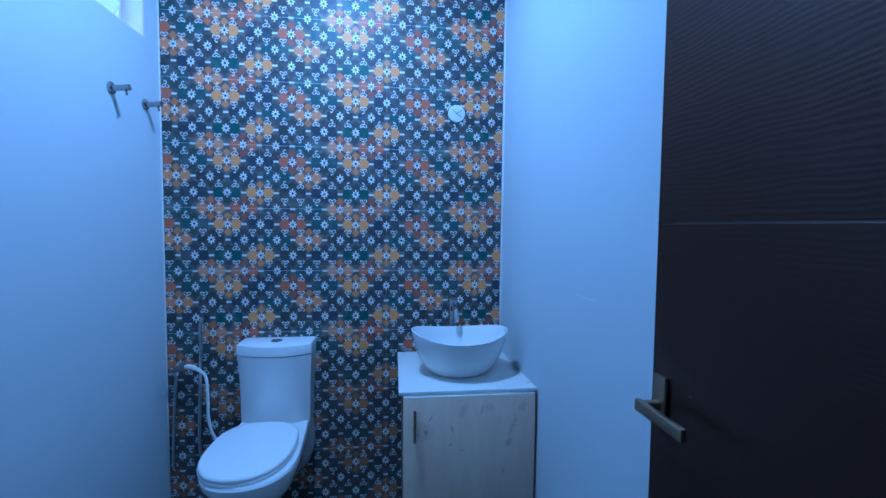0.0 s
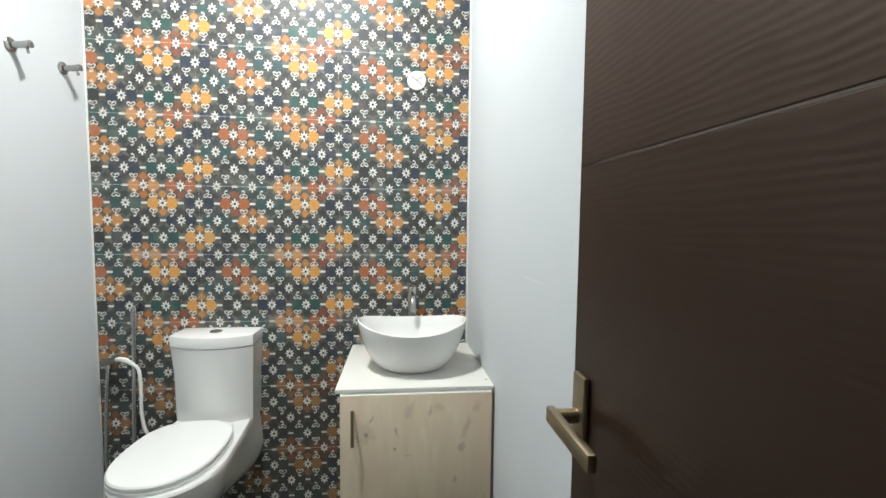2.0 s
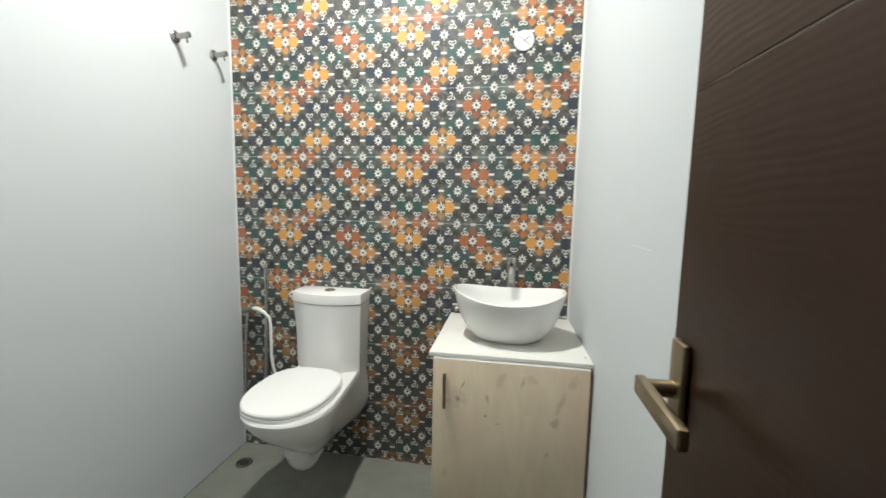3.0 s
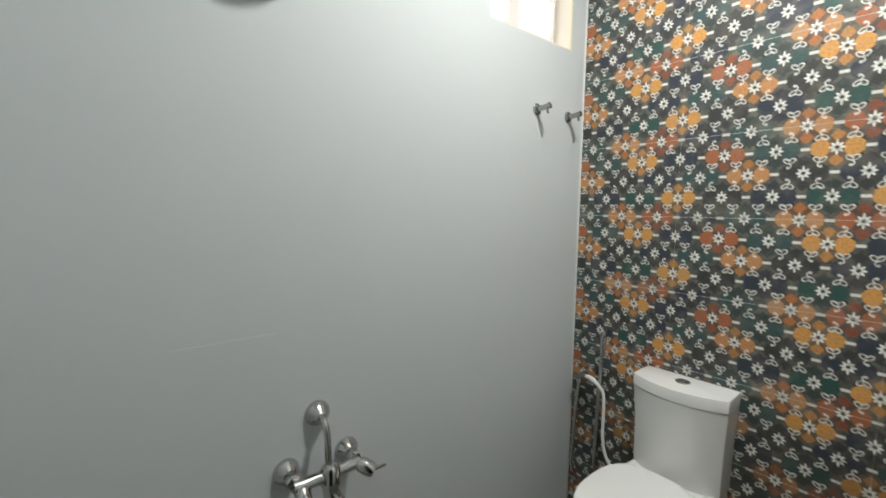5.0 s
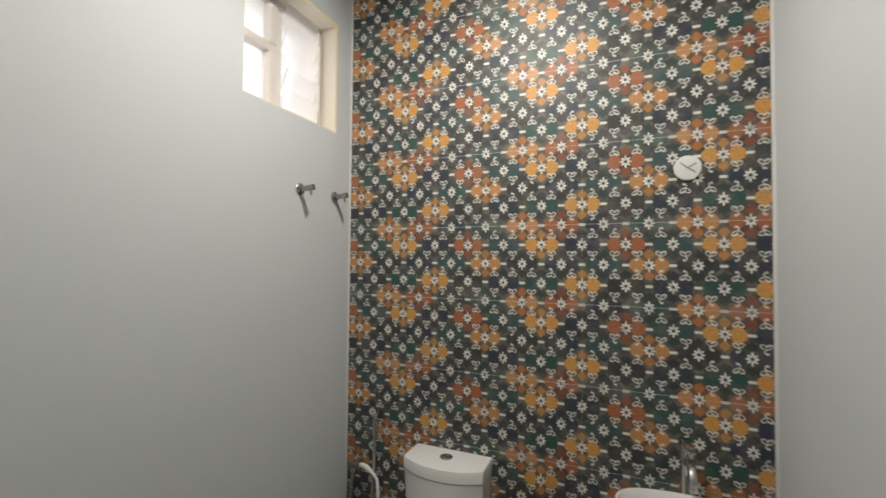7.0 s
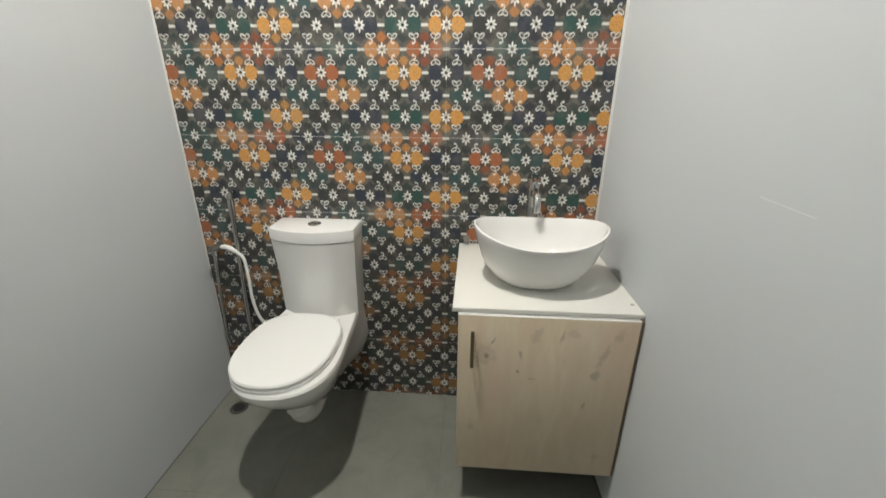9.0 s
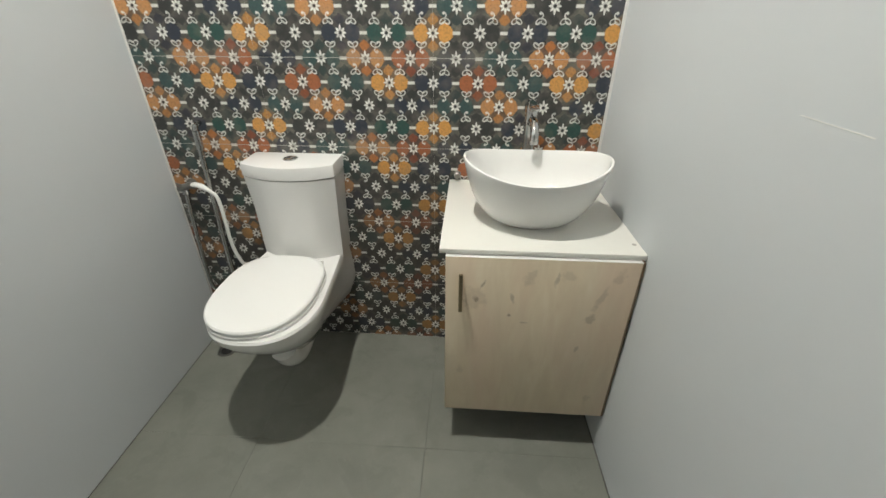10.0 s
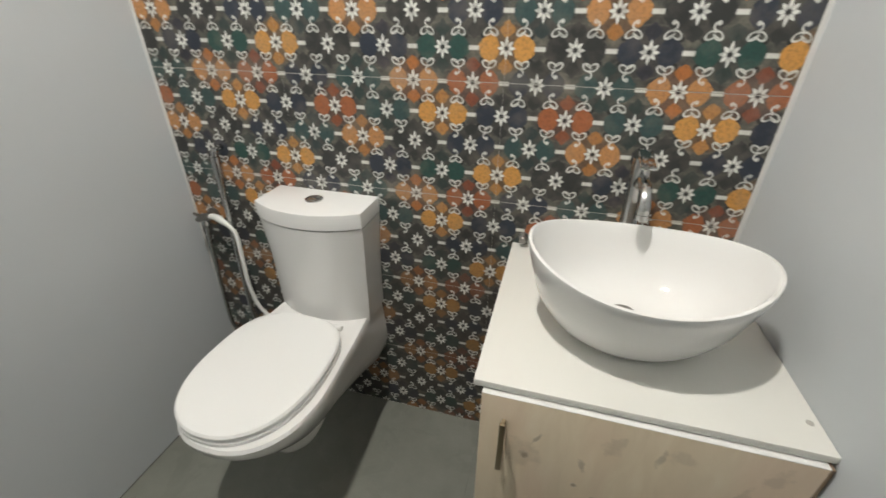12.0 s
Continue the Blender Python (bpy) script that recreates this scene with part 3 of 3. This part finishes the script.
def seat_line(grow, z, count=60):
    """The seat's outline: an oval, fuller towards the hinges."""
    pts = []
    for k in range(count):
        a = 2 * math.pi * k / count
        c, q = math.cos(a), math.sin(a)
        e = 0.90 if q < 0 else 0.68
        pts.append((TC - 0.015 + (0.173 + grow) * math.copysign(abs(c) ** e, c), 1.592 + (0.223 + grow) * math.copysign(abs(q) ** e, q), z))
    return pts


build_toilet()


# ---- cistern side: hand spray and pipes ----
def build_spray():
    root = thing("bidet_spray", "white hand bidet spray on a chrome hook with white hose", "bidet spray", (-1.06, BACK, 0.75))
    hook = B()
    lathe(hook, (-1.058, BACK, 0.752), (0, -1, 0), [(0, 0.022), (0.006, 0.022), (0.01, 0.012), (0.045, 0.011), (0.05, 0.009)], 18)
    tube(hook, [(-1.075, BACK - 0.045, 0.752), (-1.026, BACK - 0.048, 0.764)], 0.013)
    tube(hook, [(-1.090, BACK - 0.045, 0.742), (-1.066, BACK - 0.045, 0.752)], [0.009, 0.013])
    tube(hook, [(-1.064, BACK - 0.05, 0.757), (-1.082, BACK - 0.062, 0.776)], [0.006, 0.004], 10)
    part("holder", hook, DARKMETAL, root)
    head = B()
    tube(head, smooth_path([(-1.026, BACK - 0.05, 0.765), (-1.008, BACK - 0.052, 0.767), (-0.985, BACK - 0.055, 0.762), (-0.955, BACK - 0.057, 0.745)], 6),
         [0.009] * 4 + [0.0105] * 6 + [0.0115] * 4 + [0.0095] * 3 + [0.008] * 2)
    part("spray_head", head, PLASTIC, root)
    hose = B()
    tube(hose, smooth_path([(-0.957, BACK - 0.057, 0.747), (-0.93, BACK - 0.06, 0.715), (-0.918, BACK - 0.072, 0.62), (-0.914, BACK - 0.077, 0.52), (-0.888, BACK - 0.078, 0.43),
                            (-0.82, BACK - 0.07, 0.36), (-0.80, BACK - 0.03, 0.33), (-0.80, BACK, 0.32)], 8), 0.0068, 12)
    part("hose", hose, PLASTIC, root, "white flexible hose")
    a = thing("water_pipe", "slim chrome water pipe standing against the patterned tiles", "pipe", (-0.965, BACK, 0.4))
    bm = B()
    tube(bm, smooth_path([(-0.955, BACK, 0.995), (-0.955, BACK - 0.025, 0.99), (-0.957, BACK - 0.034, 0.96), (-0.966, BACK - 0.034, 0.70), (-0.975, BACK - 0.034, 0.40), (-0.975, BACK - 0.02, 0.31), (-0.975, BACK, 0.30)], 8), 0.0095, 12)
    part("pipe_run", bm, CHROME, a)
    part("collar", tube(B(), [(-0.9565, BACK - 0.034, 0.972), (-0.9585, BACK - 0.034, 0.905)], 0.0135), CHROME, a)
    b = thing("water_pipe", "slim chrome supply pipe below the spray holder", "pipe", (-1.07, BACK, 0.4))
    bm = B()
    tube(bm, smooth_path([(-1.072, BACK - 0.03, 0.742), (-1.078, BACK - 0.03, 0.68), (-1.090, BACK - 0.03, 0.50), (-1.097, BACK - 0.03, 0.31), (-1.097, BACK - 0.02, 0.25), (-1.097, BACK, 0.24)], 8), 0.008, 12)
    part("pipe_run", bm, CHROME, b)
    part("valve", lathe(B(), (-1.074, BACK - 0.03, 0.715), (0, 0, 1), [(0, 0.010), (0.003, 0.014), (0.026, 0.014), (0.03, 0.010)], 14), CHROME, b)


build_spray()


# ---- vanity ----
CX0, CX1, CY = 0.0, 0.531, 1.476


def build_vanity():
    root = thing("vanity_cabinet", "pale knotted wood wall-hung vanity cabinet with one door", "cabinet", ((CX0 + CX1) / 2, BACK, 0.16))
    body = B()
    box(body, (CX0, CY + 0.004, 0.164), (CX0 + 0.018, BACK - 0.002, 0.783), 0.001)
    box(body, (CX1 - 0.032, CY + 0.004, 0.164), (CX1 - 0.014, BACK - 0.002, 0.783), 0.001)
    box(body, (CX0 + 0.018, CY + 0.004, 0.164), (CX1 - 0.032, BACK - 0.002, 0.182))
    box(body, (CX0 + 0.018, CY + 0.004, 0.765), (CX1 - 0.032, BACK - 0.002, 0.783))
    part("body", body, CARCASS, root, "brown board carcass")
    door = part("door", box(B(), (CX0 - 0.003, CY - 0.018, 0.168), (CX1 - 0.005, CY, 0.7785), 0.0015), WOOD, root)
    part("top_band", box(B(), (CX0 - 0.003, CY - 0.0178, 0.7785), (CX1 - 0.005, CY - 0.0002, 0.7803), 0.0005, 1), PLASTIC, door, "white edge band")
    part("edge_strip", box(B(), (CX1 - 0.005, CY - 0.0165, 0.168), (CX1 + 0.001, CY + 0.002, 0.7785)), CARCASS, door, "brown bare edge of the door")
    bm = B()
    box(bm, (0.0355, CY - 0.044, 0.609), (0.0465, CY - 0.036, 0.737), 0.002)
    for z in (0.627, 0.719):
        box(bm, (0.037, CY - 0.038, z - 0.005), (0.045, CY - 0.017, z + 0.005), 0.001, 1)
    part("handle", bm, BRONZE, door, "slim bronze bar handle")
    top = thing("countertop", "ivory slab countertop on the vanity cabinet", "countertop", (0.25, BACK, 0.783))
    slab = box(B(), (-0.021, 1.468, 0.783), (EX - 0.001, BACK - 0.001, 0.798), 0.002)
    for v in slab.verts:
        if v.co.x > 0.3:
            v.co.x += (BACK - v.co.y) * SKEW
    part("slab", slab, COUNTER, top)
    part("screw_cap", lathe(B(), (0.518, 1.527, 0.7975), (0, 0, 1), [(0, 0.006), (0.001, 0.006), (0.0015, 0.004)], 14), GREYCAP, top, "small grey cap")


build_vanity()


def build_basin():
    bx, by, z0, wide, tall = 0.249, 1.679, 0.798, 0.96, 0.985
    root = thing("wash_basin", "white oval porcelain vessel basin with raised ends", "basin", (bx, by, z0))
    seg = 56

    def ring(a, b, z, lift=0.0, dy=0.0):
        return [(bx + wide * a * math.cos(t), by + dy + 0.98 * b * math.sin(t), z0 + tall * (z - z0 + lift * abs(math.cos(t)) ** 2.2)) for t in (2 * math.pi * k / seg for k in range(seg))]

    bm = B()
    skin(bm, [ring(0.106, 0.074, z0), ring(0.121, 0.086, z0 + 0.003), ring(0.137, 0.098, z0 + 0.012, 0.001), ring(0.152, 0.109, z0 + 0.025, 0.002), ring(0.168, 0.121, z0 + 0.042, 0.004), ring(0.182, 0.132, z0 + 0.062, 0.006), ring(0.195, 0.143, z0 + 0.084, 0.009), ring(0.203, 0.150, z0 + 0.107, 0.013),
              ring(0.212, 0.1595, z0 + 0.128, 0.019), ring(0.2175, 0.1665, z0 + 0.146, 0.025), ring(0.223, 0.173, z0 + 0.164, 0.030), ring(0.2225, 0.1725, z0 + 0.169, 0.031), ring(0.217, 0.167, z0 + 0.170, 0.031), ring(0.213, 0.163, z0 + 0.165, 0.030),
              ring(0.207, 0.153, z0 + 0.135, 0.020), ring(0.193, 0.141, z0 + 0.102, 0.012), ring(0.172, 0.124, z0 + 0.074, 0.006), ring(0.143, 0.101, z0 + 0.053, 0.003), ring(0.100, 0.074, z0 + 0.038), ring(0.056, 0.050, z0 + 0.031), ring(0.024, 0.024, z0 + 0.029)])
    bowl = part("bowl", bm, PORCELAIN, root)
    part("drain", lathe(B(), (bx - 0.006, by + 0.026, z0 + 0.0275), (0, 0, 1), [(0, 0.026), (0.003, 0.026), (0.004, 0.022), (0.003, 0.018), (0.006, 0.015), (0.007, 0.004)]), DARKMETAL, root, "dull chrome drain ring")
    part("overflow_slot", box(B(), (bx - 0.035, by + 0.1475, z0 + 0.121), (bx - 0.015, by + 0.1535, z0 + 0.1235)), DARKMETAL, bowl)


build_basin()


def build_faucet():
    fx, fy = 0.254, 1.930
    root = thing("basin_tap", "tall chrome pillar basin tap behind the basin", "tap", (fx, fy, 0.798))
    part("column", lathe(B(), (fx, fy, 0.798), (0, 0, 1), [(0, 0.028), (0.006, 0.028), (0.01, 0.022), (0.23, 0.0205), (0.275, 0.022), (0.29, 0.021), (0.294, 0.016)]), CHROME, root)
    bm = B()
    tube(bm, smooth_path([(fx, fy, 1.024), (fx, fy - 0.04, 1.049), (fx, fy - 0.085, 1.049), (fx, fy - 0.115, 1.024), (fx, fy - 0.12, 1.004)], 7), 0.0135, 16)
    part("spout", bm, CHROME, root)
    part("aerator", lathe(B(), (fx, fy - 0.12, 1.006), (0, 0, -1), [(0, 0.0145), (0.012, 0.0145), (0.013, 0.012)], 18), CHROME, root)
    bm = B()
    box(bm, (-0.016, -0.075, -0.005), (0.016, 0.018, 0.005), 0.004)
    bmesh.ops.transform(bm, matrix=pose(fx, fy, 1.098, 8, 0, 0), verts=bm.verts)
    part("lever", bm, CHROME, root)


build_faucet()
v = thing("angle_valve", "small chrome angle valve on the patterned tiles", "valve", (0.008, BACK, 0.819))
part("flange", lathe(B(), (0.008, BACK, 0.819), (0, -1, 0), [(0, 0.014), (0.003, 0.014), (0.006, 0.009), (0.014, 0.008)], 18), DARKMETAL, v)
part("knob", lathe(B(), (0.008, BACK - 0.013, 0.819), (0, -1, 0), [(0, 0.009), (0.003, 0.011), (0.011, 0.011), (0.014, 0.008)], 18), DARKMETAL, v)

# ---- wall outlet cap ----
cap = thing("outlet_cap", "round white plastic cap with crossed marks on the tiles", "cap", (0.271, BACK, 2.018))
part("disc", lathe(B(), (0.271, BACK, 2.018), (0, -1, 0), [(0, 0.0435), (0.005, 0.0435), (0.008, 0.0405), (0.0095, 0.028), (0.01, 0.004)]), PLASTIC, cap)
for ang in (38, -30):
    bm = B()
    box(bm, (-0.03 if ang > 0 else -0.004, -0.0008, -0.0016), (0.03, 0.0008, 0.0016))
    bmesh.ops.transform(bm, matrix=pose(0.271, BACK - 0.0102, 2.018, 0, ang, 0), verts=bm.verts)
    part("mark", bm, DARKMETAL, cap)


# ---- robe hooks ----
def build_hook(y, z):
    root = thing("robe_hook", "small chrome robe hook on the grey tiles", "hook", (LX, y, z), group="hooks beside the patterned wall")
    part("flange", lathe(B(), (LX, y, z), (1, 0, 0), [(0, 0.024), (0.005, 0.024), (0.009, 0.020), (0.011, 0.013)], 22), HOOKMETAL, root)
    bm = B()
    tube(bm, smooth_path([(LX + 0.008, y, z), (LX + 0.04, y, z + 0.002), (LX + 0.066, y, z + 0.006)], 5), 0.0115, 16)
    lathe(bm, (LX + 0.063, y, z + 0.004), (1, 0, 0.12), [(0, 0.0115), (0.001, 0.0125), (0.005, 0.0125), (0.007, 0.009)], 16)
    part("peg", bm, HOOKMETAL, root)
    # added slim peg in place of the dark shadow below the hook
    part("shade_peg", tube(B(), smooth_path([(LX + 0.05, y, z), (LX + 0.056, y, z - 0.014), (LX + 0.058, y, z - 0.026)], 4), 0.0045, 10), HOOKMETAL, root)


build_hook(1.656, 1.969)
build_hook(1.879, 1.969)


# ---- wall mixer ----
def build_mixer():
    root = thing("wall_mixer", "chrome wall-mounted bath mixer with two lever handles and spout", "mixer tap", (LX, 0.675, 0.80))
    bx, z, mid = LX + 0.072, 0.784, 0.683
    for y in (0.583, 0.769):
        part("wall_flange", lathe(B(), (LX, y, z + 0.010), (1, 0, 0), [(0, 0.038), (0.004, 0.038), (0.014, 0.034), (0.026, 0.024), (0.034, 0.019)], 26), CHROME, root)
        part("union_nut", lathe(B(), (LX + 0.032, y, z + 0.008), (1, 0, 0), [(0, 0.019), (0.004, 0.022), (0.028, 0.022), (0.032, 0.018)], 6), CHROME, root)
    body = B()
    tube(body, [(bx, 0.578, z), (bx, 0.61, z - 0.002), (bx, 0.775, z)], [0.017, 0.018, 0.018], 20)
    lathe(body, (bx + 0.004, mid, z - 0.036), (0, 0, 1), [(0, 0.022), (0.006, 0.028), (0.052, 0.028), (0.064, 0.021), (0.07, 0.014)], 22)
    part("body", body, CHROME, root)
    part("handle_hub", lathe(B(), (bx + 0.004, 0.600, z - 0.006), (0.72, -0.1, -0.7), [(0, 0.018), (0.008, 0.022), (0.036, 0.022), (0.046, 0.018), (0.049, 0.011)], 22), CHROME, root)
    part("handle_lever", tube(B(), [(bx + 0.030, 0.585, z - 0.026), (bx + 0.034, 0.535, z - 0.028)], [0.006, 0.005], 10), CHROME, root)
    part("handle_hub", lathe(B(), (bx + 0.004, 0.772, z), (0.62, 0.60, -0.42), [(0, 0.019), (0.008, 0.023), (0.040, 0.023), (0.052, 0.019), (0.055, 0.012)], 22), CHROME, root)
    part("handle_lever", tube(B(), [(bx + 0.034, 0.805, z - 0.020), (bx + 0.046, 0.842, z - 0.012)], [0.006, 0.0045], 10), CHROME, root)
    spout = B()
    tube(spout, smooth_path([(bx + 0.004, mid, z - 0.02), (bx + 0.006, mid + 0.002, z - 0.056), (bx + 0.022, mid + 0.012, z - 0.082), (bx + 0.052, mid + 0.028, z - 0.098), (bx + 0.074, mid + 0.042, z - 0.118), (bx + 0.080, mid + 0.047, z - 0.148)], 7),
         [0.024] * 8 + [0.024] * 8 + [0.022] * 6 + [0.021] * 8 + [0.0195] * 6, 18)
    part("spout", spout, CHROME, root)
    part("aerator", lathe(B(), (bx + 0.0805, mid + 0.047, z - 0.146), (0.1, 0, -1), [(0, 0.0195), (0.012, 0.0195), (0.013, 0.016)], 18), CHROME, root)
    riser = B()
    tube(riser, smooth_path([(bx, mid - 0.004, z + 0.03), (bx, mid - 0.005, z + 0.095), (bx - 0.008, mid - 0.006, z + 0.135), (bx - 0.03, mid - 0.006, z + 0.152), (LX + 0.005, mid - 0.006, z + 0.156)], 7), 0.0095, 14)
    part("riser_pipe", riser, CHROME, root)
    part("wall_flange", lathe(B(), (LX, mid - 0.006, z + 0.156), (1, 0, 0), [(0, 0.038), (0.004, 0.038), (0.014, 0.034), (0.026, 0.022), (0.036, 0.013)], 26), CHROME, root)


build_mixer()


# ---- shower ----
def build_shower():
    y, up = 0.673, 0.057
    root = thing("shower", "chrome overhead shower with round head on a wall arm", "shower", (LX, y, 2.37 + up))
    part("wall_flange", lathe(B(), (LX, y, 2.372 + up), (1, 0, 0), [(0, 0.03), (0.005, 0.03), (0.014, 0.022), (0.02, 0.013)], 24), CHROME, root)
    part("arm", tube(B(), smooth_path([(LX + 0.004, y, 2.372 + up), (LX + 0.065, y, 2.340 + up), (LX + 0.127, y, 2.312 + up), (LX + 0.150, y, 2.285 + up), (LX + 0.156, y, 2.266 + up)], 7), 0.0115, 16), CHROME, root)
    axis = Vector((0.36, 0, -1)).normalized()
    base = Vector((LX + 0.155, y, 2.269 + up))
    part("head", lathe(B(), base, axis, [(0, 0.014), (0.010, 0.018), (0.016, 0.040), (0.021, 0.054), (0.028, 0.057), (0.050, 0.057), (0.055, 0.053)], 36), CHROME, root)
    part("nozzle_plate", lathe(B(), base + axis * 0.0545, axis, [(0, 0.050), (0.003, 0.049)], 36), NOZZLE, root, "dark nozzle plate")


build_shower()

rail = thing("wall_rod", "thin steel rod lying against the grey wall", "rod", (LX, 1.04, 2.55))
part("rod", tube(B(), [(LX + 0.0026, 1.04, 2.547), (LX + 0.0026, 1.164, 2.544)], 0.0027, 10), DARKMETAL, rail)
part("end_clip", box(B(), (LX, 1.034, 2.5415), (LX + 0.0075, 1.044, 2.5525), 0.001, 1), DARKMETAL, rail)
ring_hook = thing("ring_hook", "small steel ring hook on the wall beside the window", "hook", (LX, 1.295, 2.597))
part("base", lathe(B(), (LX, 1.295, 2.597), (1, 0, 0), [(0, 0.017), (0.005, 0.017), (0.01, 0.01), (0.018, 0.009)], 18), DARKMETAL, ring_hook)
loop_pts = [(LX + 0.018, 1.295 + 0.016 + 0.016 * math.cos(a), 2.599 + 0.014 * math.sin(a)) for a in (2 * math.pi * k / 20 for k in range(21))]
part("ring", tube(B(), loop_pts, 0.0024, 8), CHROME, ring_hook)

# ---- floor drain ----
drain = thing("floor_drain", "small round floor outlet with a dusty rim", "drain", (-1.03, 1.84, 0))
part("rim", lathe(B(), (-1.03, 1.84, 0.0), (0, 0, 1), [(0, 0.041), (0.003, 0.040), (0.004, 0.033), (0.001, 0.031)], 28), DARKMETAL, drain)
# flat disc; the shade inside the outlet is put into its dark colour
part("hole", lathe(B(), (-1.03, 1.84, 0.001), (0, 0, 1), [(0, 0.026), (0.001, 0.026)], 24), DARKHOLE, drain)


# ---- door ----
def build_door():
    """An open door leaf; its own x runs from the free edge to the hinge, y into the wall."""
    leaf_w, leaf_h, thick = 0.70, 2.08, 0.034
    root = thing("door_1", "open dark brown rippled laminate door with grooved face", "door", (0, 0, 0), kind="structure")
    m = Matrix.Translation((0.450, 0.600, 0.0)) @ Matrix.Rotation(radians(-88.8), 4, "Z")
    root.matrix_world = m
    ORIGIN[root.name] = Vector((0, 0, 0))
    z0, zg = 0.012, 1.455
    bm = B()
    box(bm, (0, 0.003, z0), (leaf_w, thick, leaf_h), 0.001, 1)
    part("leaf_core", bm, DOOR, root)
    # face skins above and below the groove, and the plain margin at the free edge
    part("face_panel", box(B(), (0.0, 0.0, z0), (leaf_w, 0.003, zg - 0.0012), 0.0012, 1), DOOR, root)
    part("face_panel", box(B(), (0.0, 0.0, zg + 0.0012), (leaf_w, 0.003, leaf_h), 0.0012, 1), DOOR, root)
    part("face_margin", box(B(), (0.0, 0.0002, zg - 0.0012), (0.04, 0.003, zg + 0.0012)), DOOR, root)
    # groove strip in a lighter brown: the highlight along it is painted
    part("groove_line", box(B(), (0.04, 0.0006, zg - 0.0012), (leaf_w, 0.003, zg + 0.0012)), GROOVE, root, "thin groove line with its highlight painted in lighter brown")
    hw = part("handle_plate", box(B(), (0.014, -0.009, 1.084), (0.048, 0.0, 1.177), 0.003), BRONZE, root, "antique bronze handle plate")
    bm = B()
    tube(bm, [(0.030, -0.008, 1.120), (0.030, -0.040, 1.120)], 0.010, 16)
    box(bm, (0.018, -0.048, 1.109), (0.142, -0.036, 1.131), 0.003)
    part("lever", bm, BRONZE, hw)


build_door()


# ---- tiles, piece by piece ----
def tile_mesh(name, boxes, material, bevel=0.0012):
    bm = B()
    for lo, hi in boxes:
        box(bm, lo, hi, bevel, 1)
    return finish(name, bm, material)


def lay(parent, boxes, material, bevel=0.0012):
    ob = new("tile", tile_mesh("tile", boxes, material, bevel))
    ob.parent = parent
    return ob


G = 0.0009
xs = [LX, -0.69, -0.08, TX]
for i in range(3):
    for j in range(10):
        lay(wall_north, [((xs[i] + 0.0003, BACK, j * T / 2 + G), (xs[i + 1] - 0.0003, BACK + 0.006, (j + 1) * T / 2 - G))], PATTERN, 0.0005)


def cut(a0, a1, b0, b1, hole):
    """The rectangle less the hole, as rectangles."""
    h0, h1, k0, k1 = hole
    if h1 <= a0 or h0 >= a1 or k1 <= b0 or k0 >= b1:
        return [(a0, a1, b0, b1)]
    out = [(a0, max(h0, a0), b0, b1), (min(h1, a1), a1, b0, b1), (max(h0, a0), min(h1, a1), b0, k0), (max(h0, a0), min(h1, a1), k1, b1)]
    return [r for r in out if r[1] - r[0] > 0.002 and r[3] - r[2] > 0.002]


GS = 0.00002
ys = [FRONT, BACK]
for j in range(5):
    z0, z1 = j * T + GS, min((j + 1) * T, TOP) - GS
    for y0, y1 in zip(ys, ys[1:]):
        rects = cut(y0 + GS, y1 - GS, z0, z1, (WY0, WY1, WZ0, WZ1))
        lay(wall_west, [((LX - 0.004, a, c), (LX, b, d)) for a, b, c, d in rects], WALLTILE, 0.0)
        slab = skewed(box(B(), (EX, max(y0, 0.42) + GS, z0), (EX + 0.004, y1 - GS, z1)))
        new("tile", finish("tile", slab, WALLTILE)).parent = wall_east
solid("trim", box(B(), (LX, 0.32, 1.2004), (LX + 0.0005, 0.565, 1.2016)), WHITEGROUT, "pale smear of filler along a wall tile joint", kind="structure")
solid("trim", skewed(box(B(), (EX - 0.0005, 1.03, 1.2283), (EX, 1.16, 1.2297))), WHITEGROUT, "pale smear of filler along a wall tile joint", kind="structure")
solid("trim", skewed(box(B(), (EX - 0.004, 0.42, 0.0), (EX, BACK, 0.0025), 0.001, 1)), JOINT, "dark grey filled joint between wall and floor tiles", kind="structure")
solid("trim", box(B(), (LX, FRONT, 0.0), (LX + 0.004, BACK, 0.0025), 0.001, 1), JOINT, "dark grey filled joint between wall and floor tiles", kind="structure")
G2 = 0.001
fxs, fys = [LX, -0.68, -0.07, RX + 0.065], [FB, 0.192, 0.802, 1.412, BACK]
for x0, x1 in zip(fxs, fxs[1:]):
    for y0, y1 in zip(fys, fys[1:]):
        lay(floor, [((x0 + G2, y0 + G2, -0.006), (x1 - G2, y1 - G2, 0.0))], FLOORTILE)
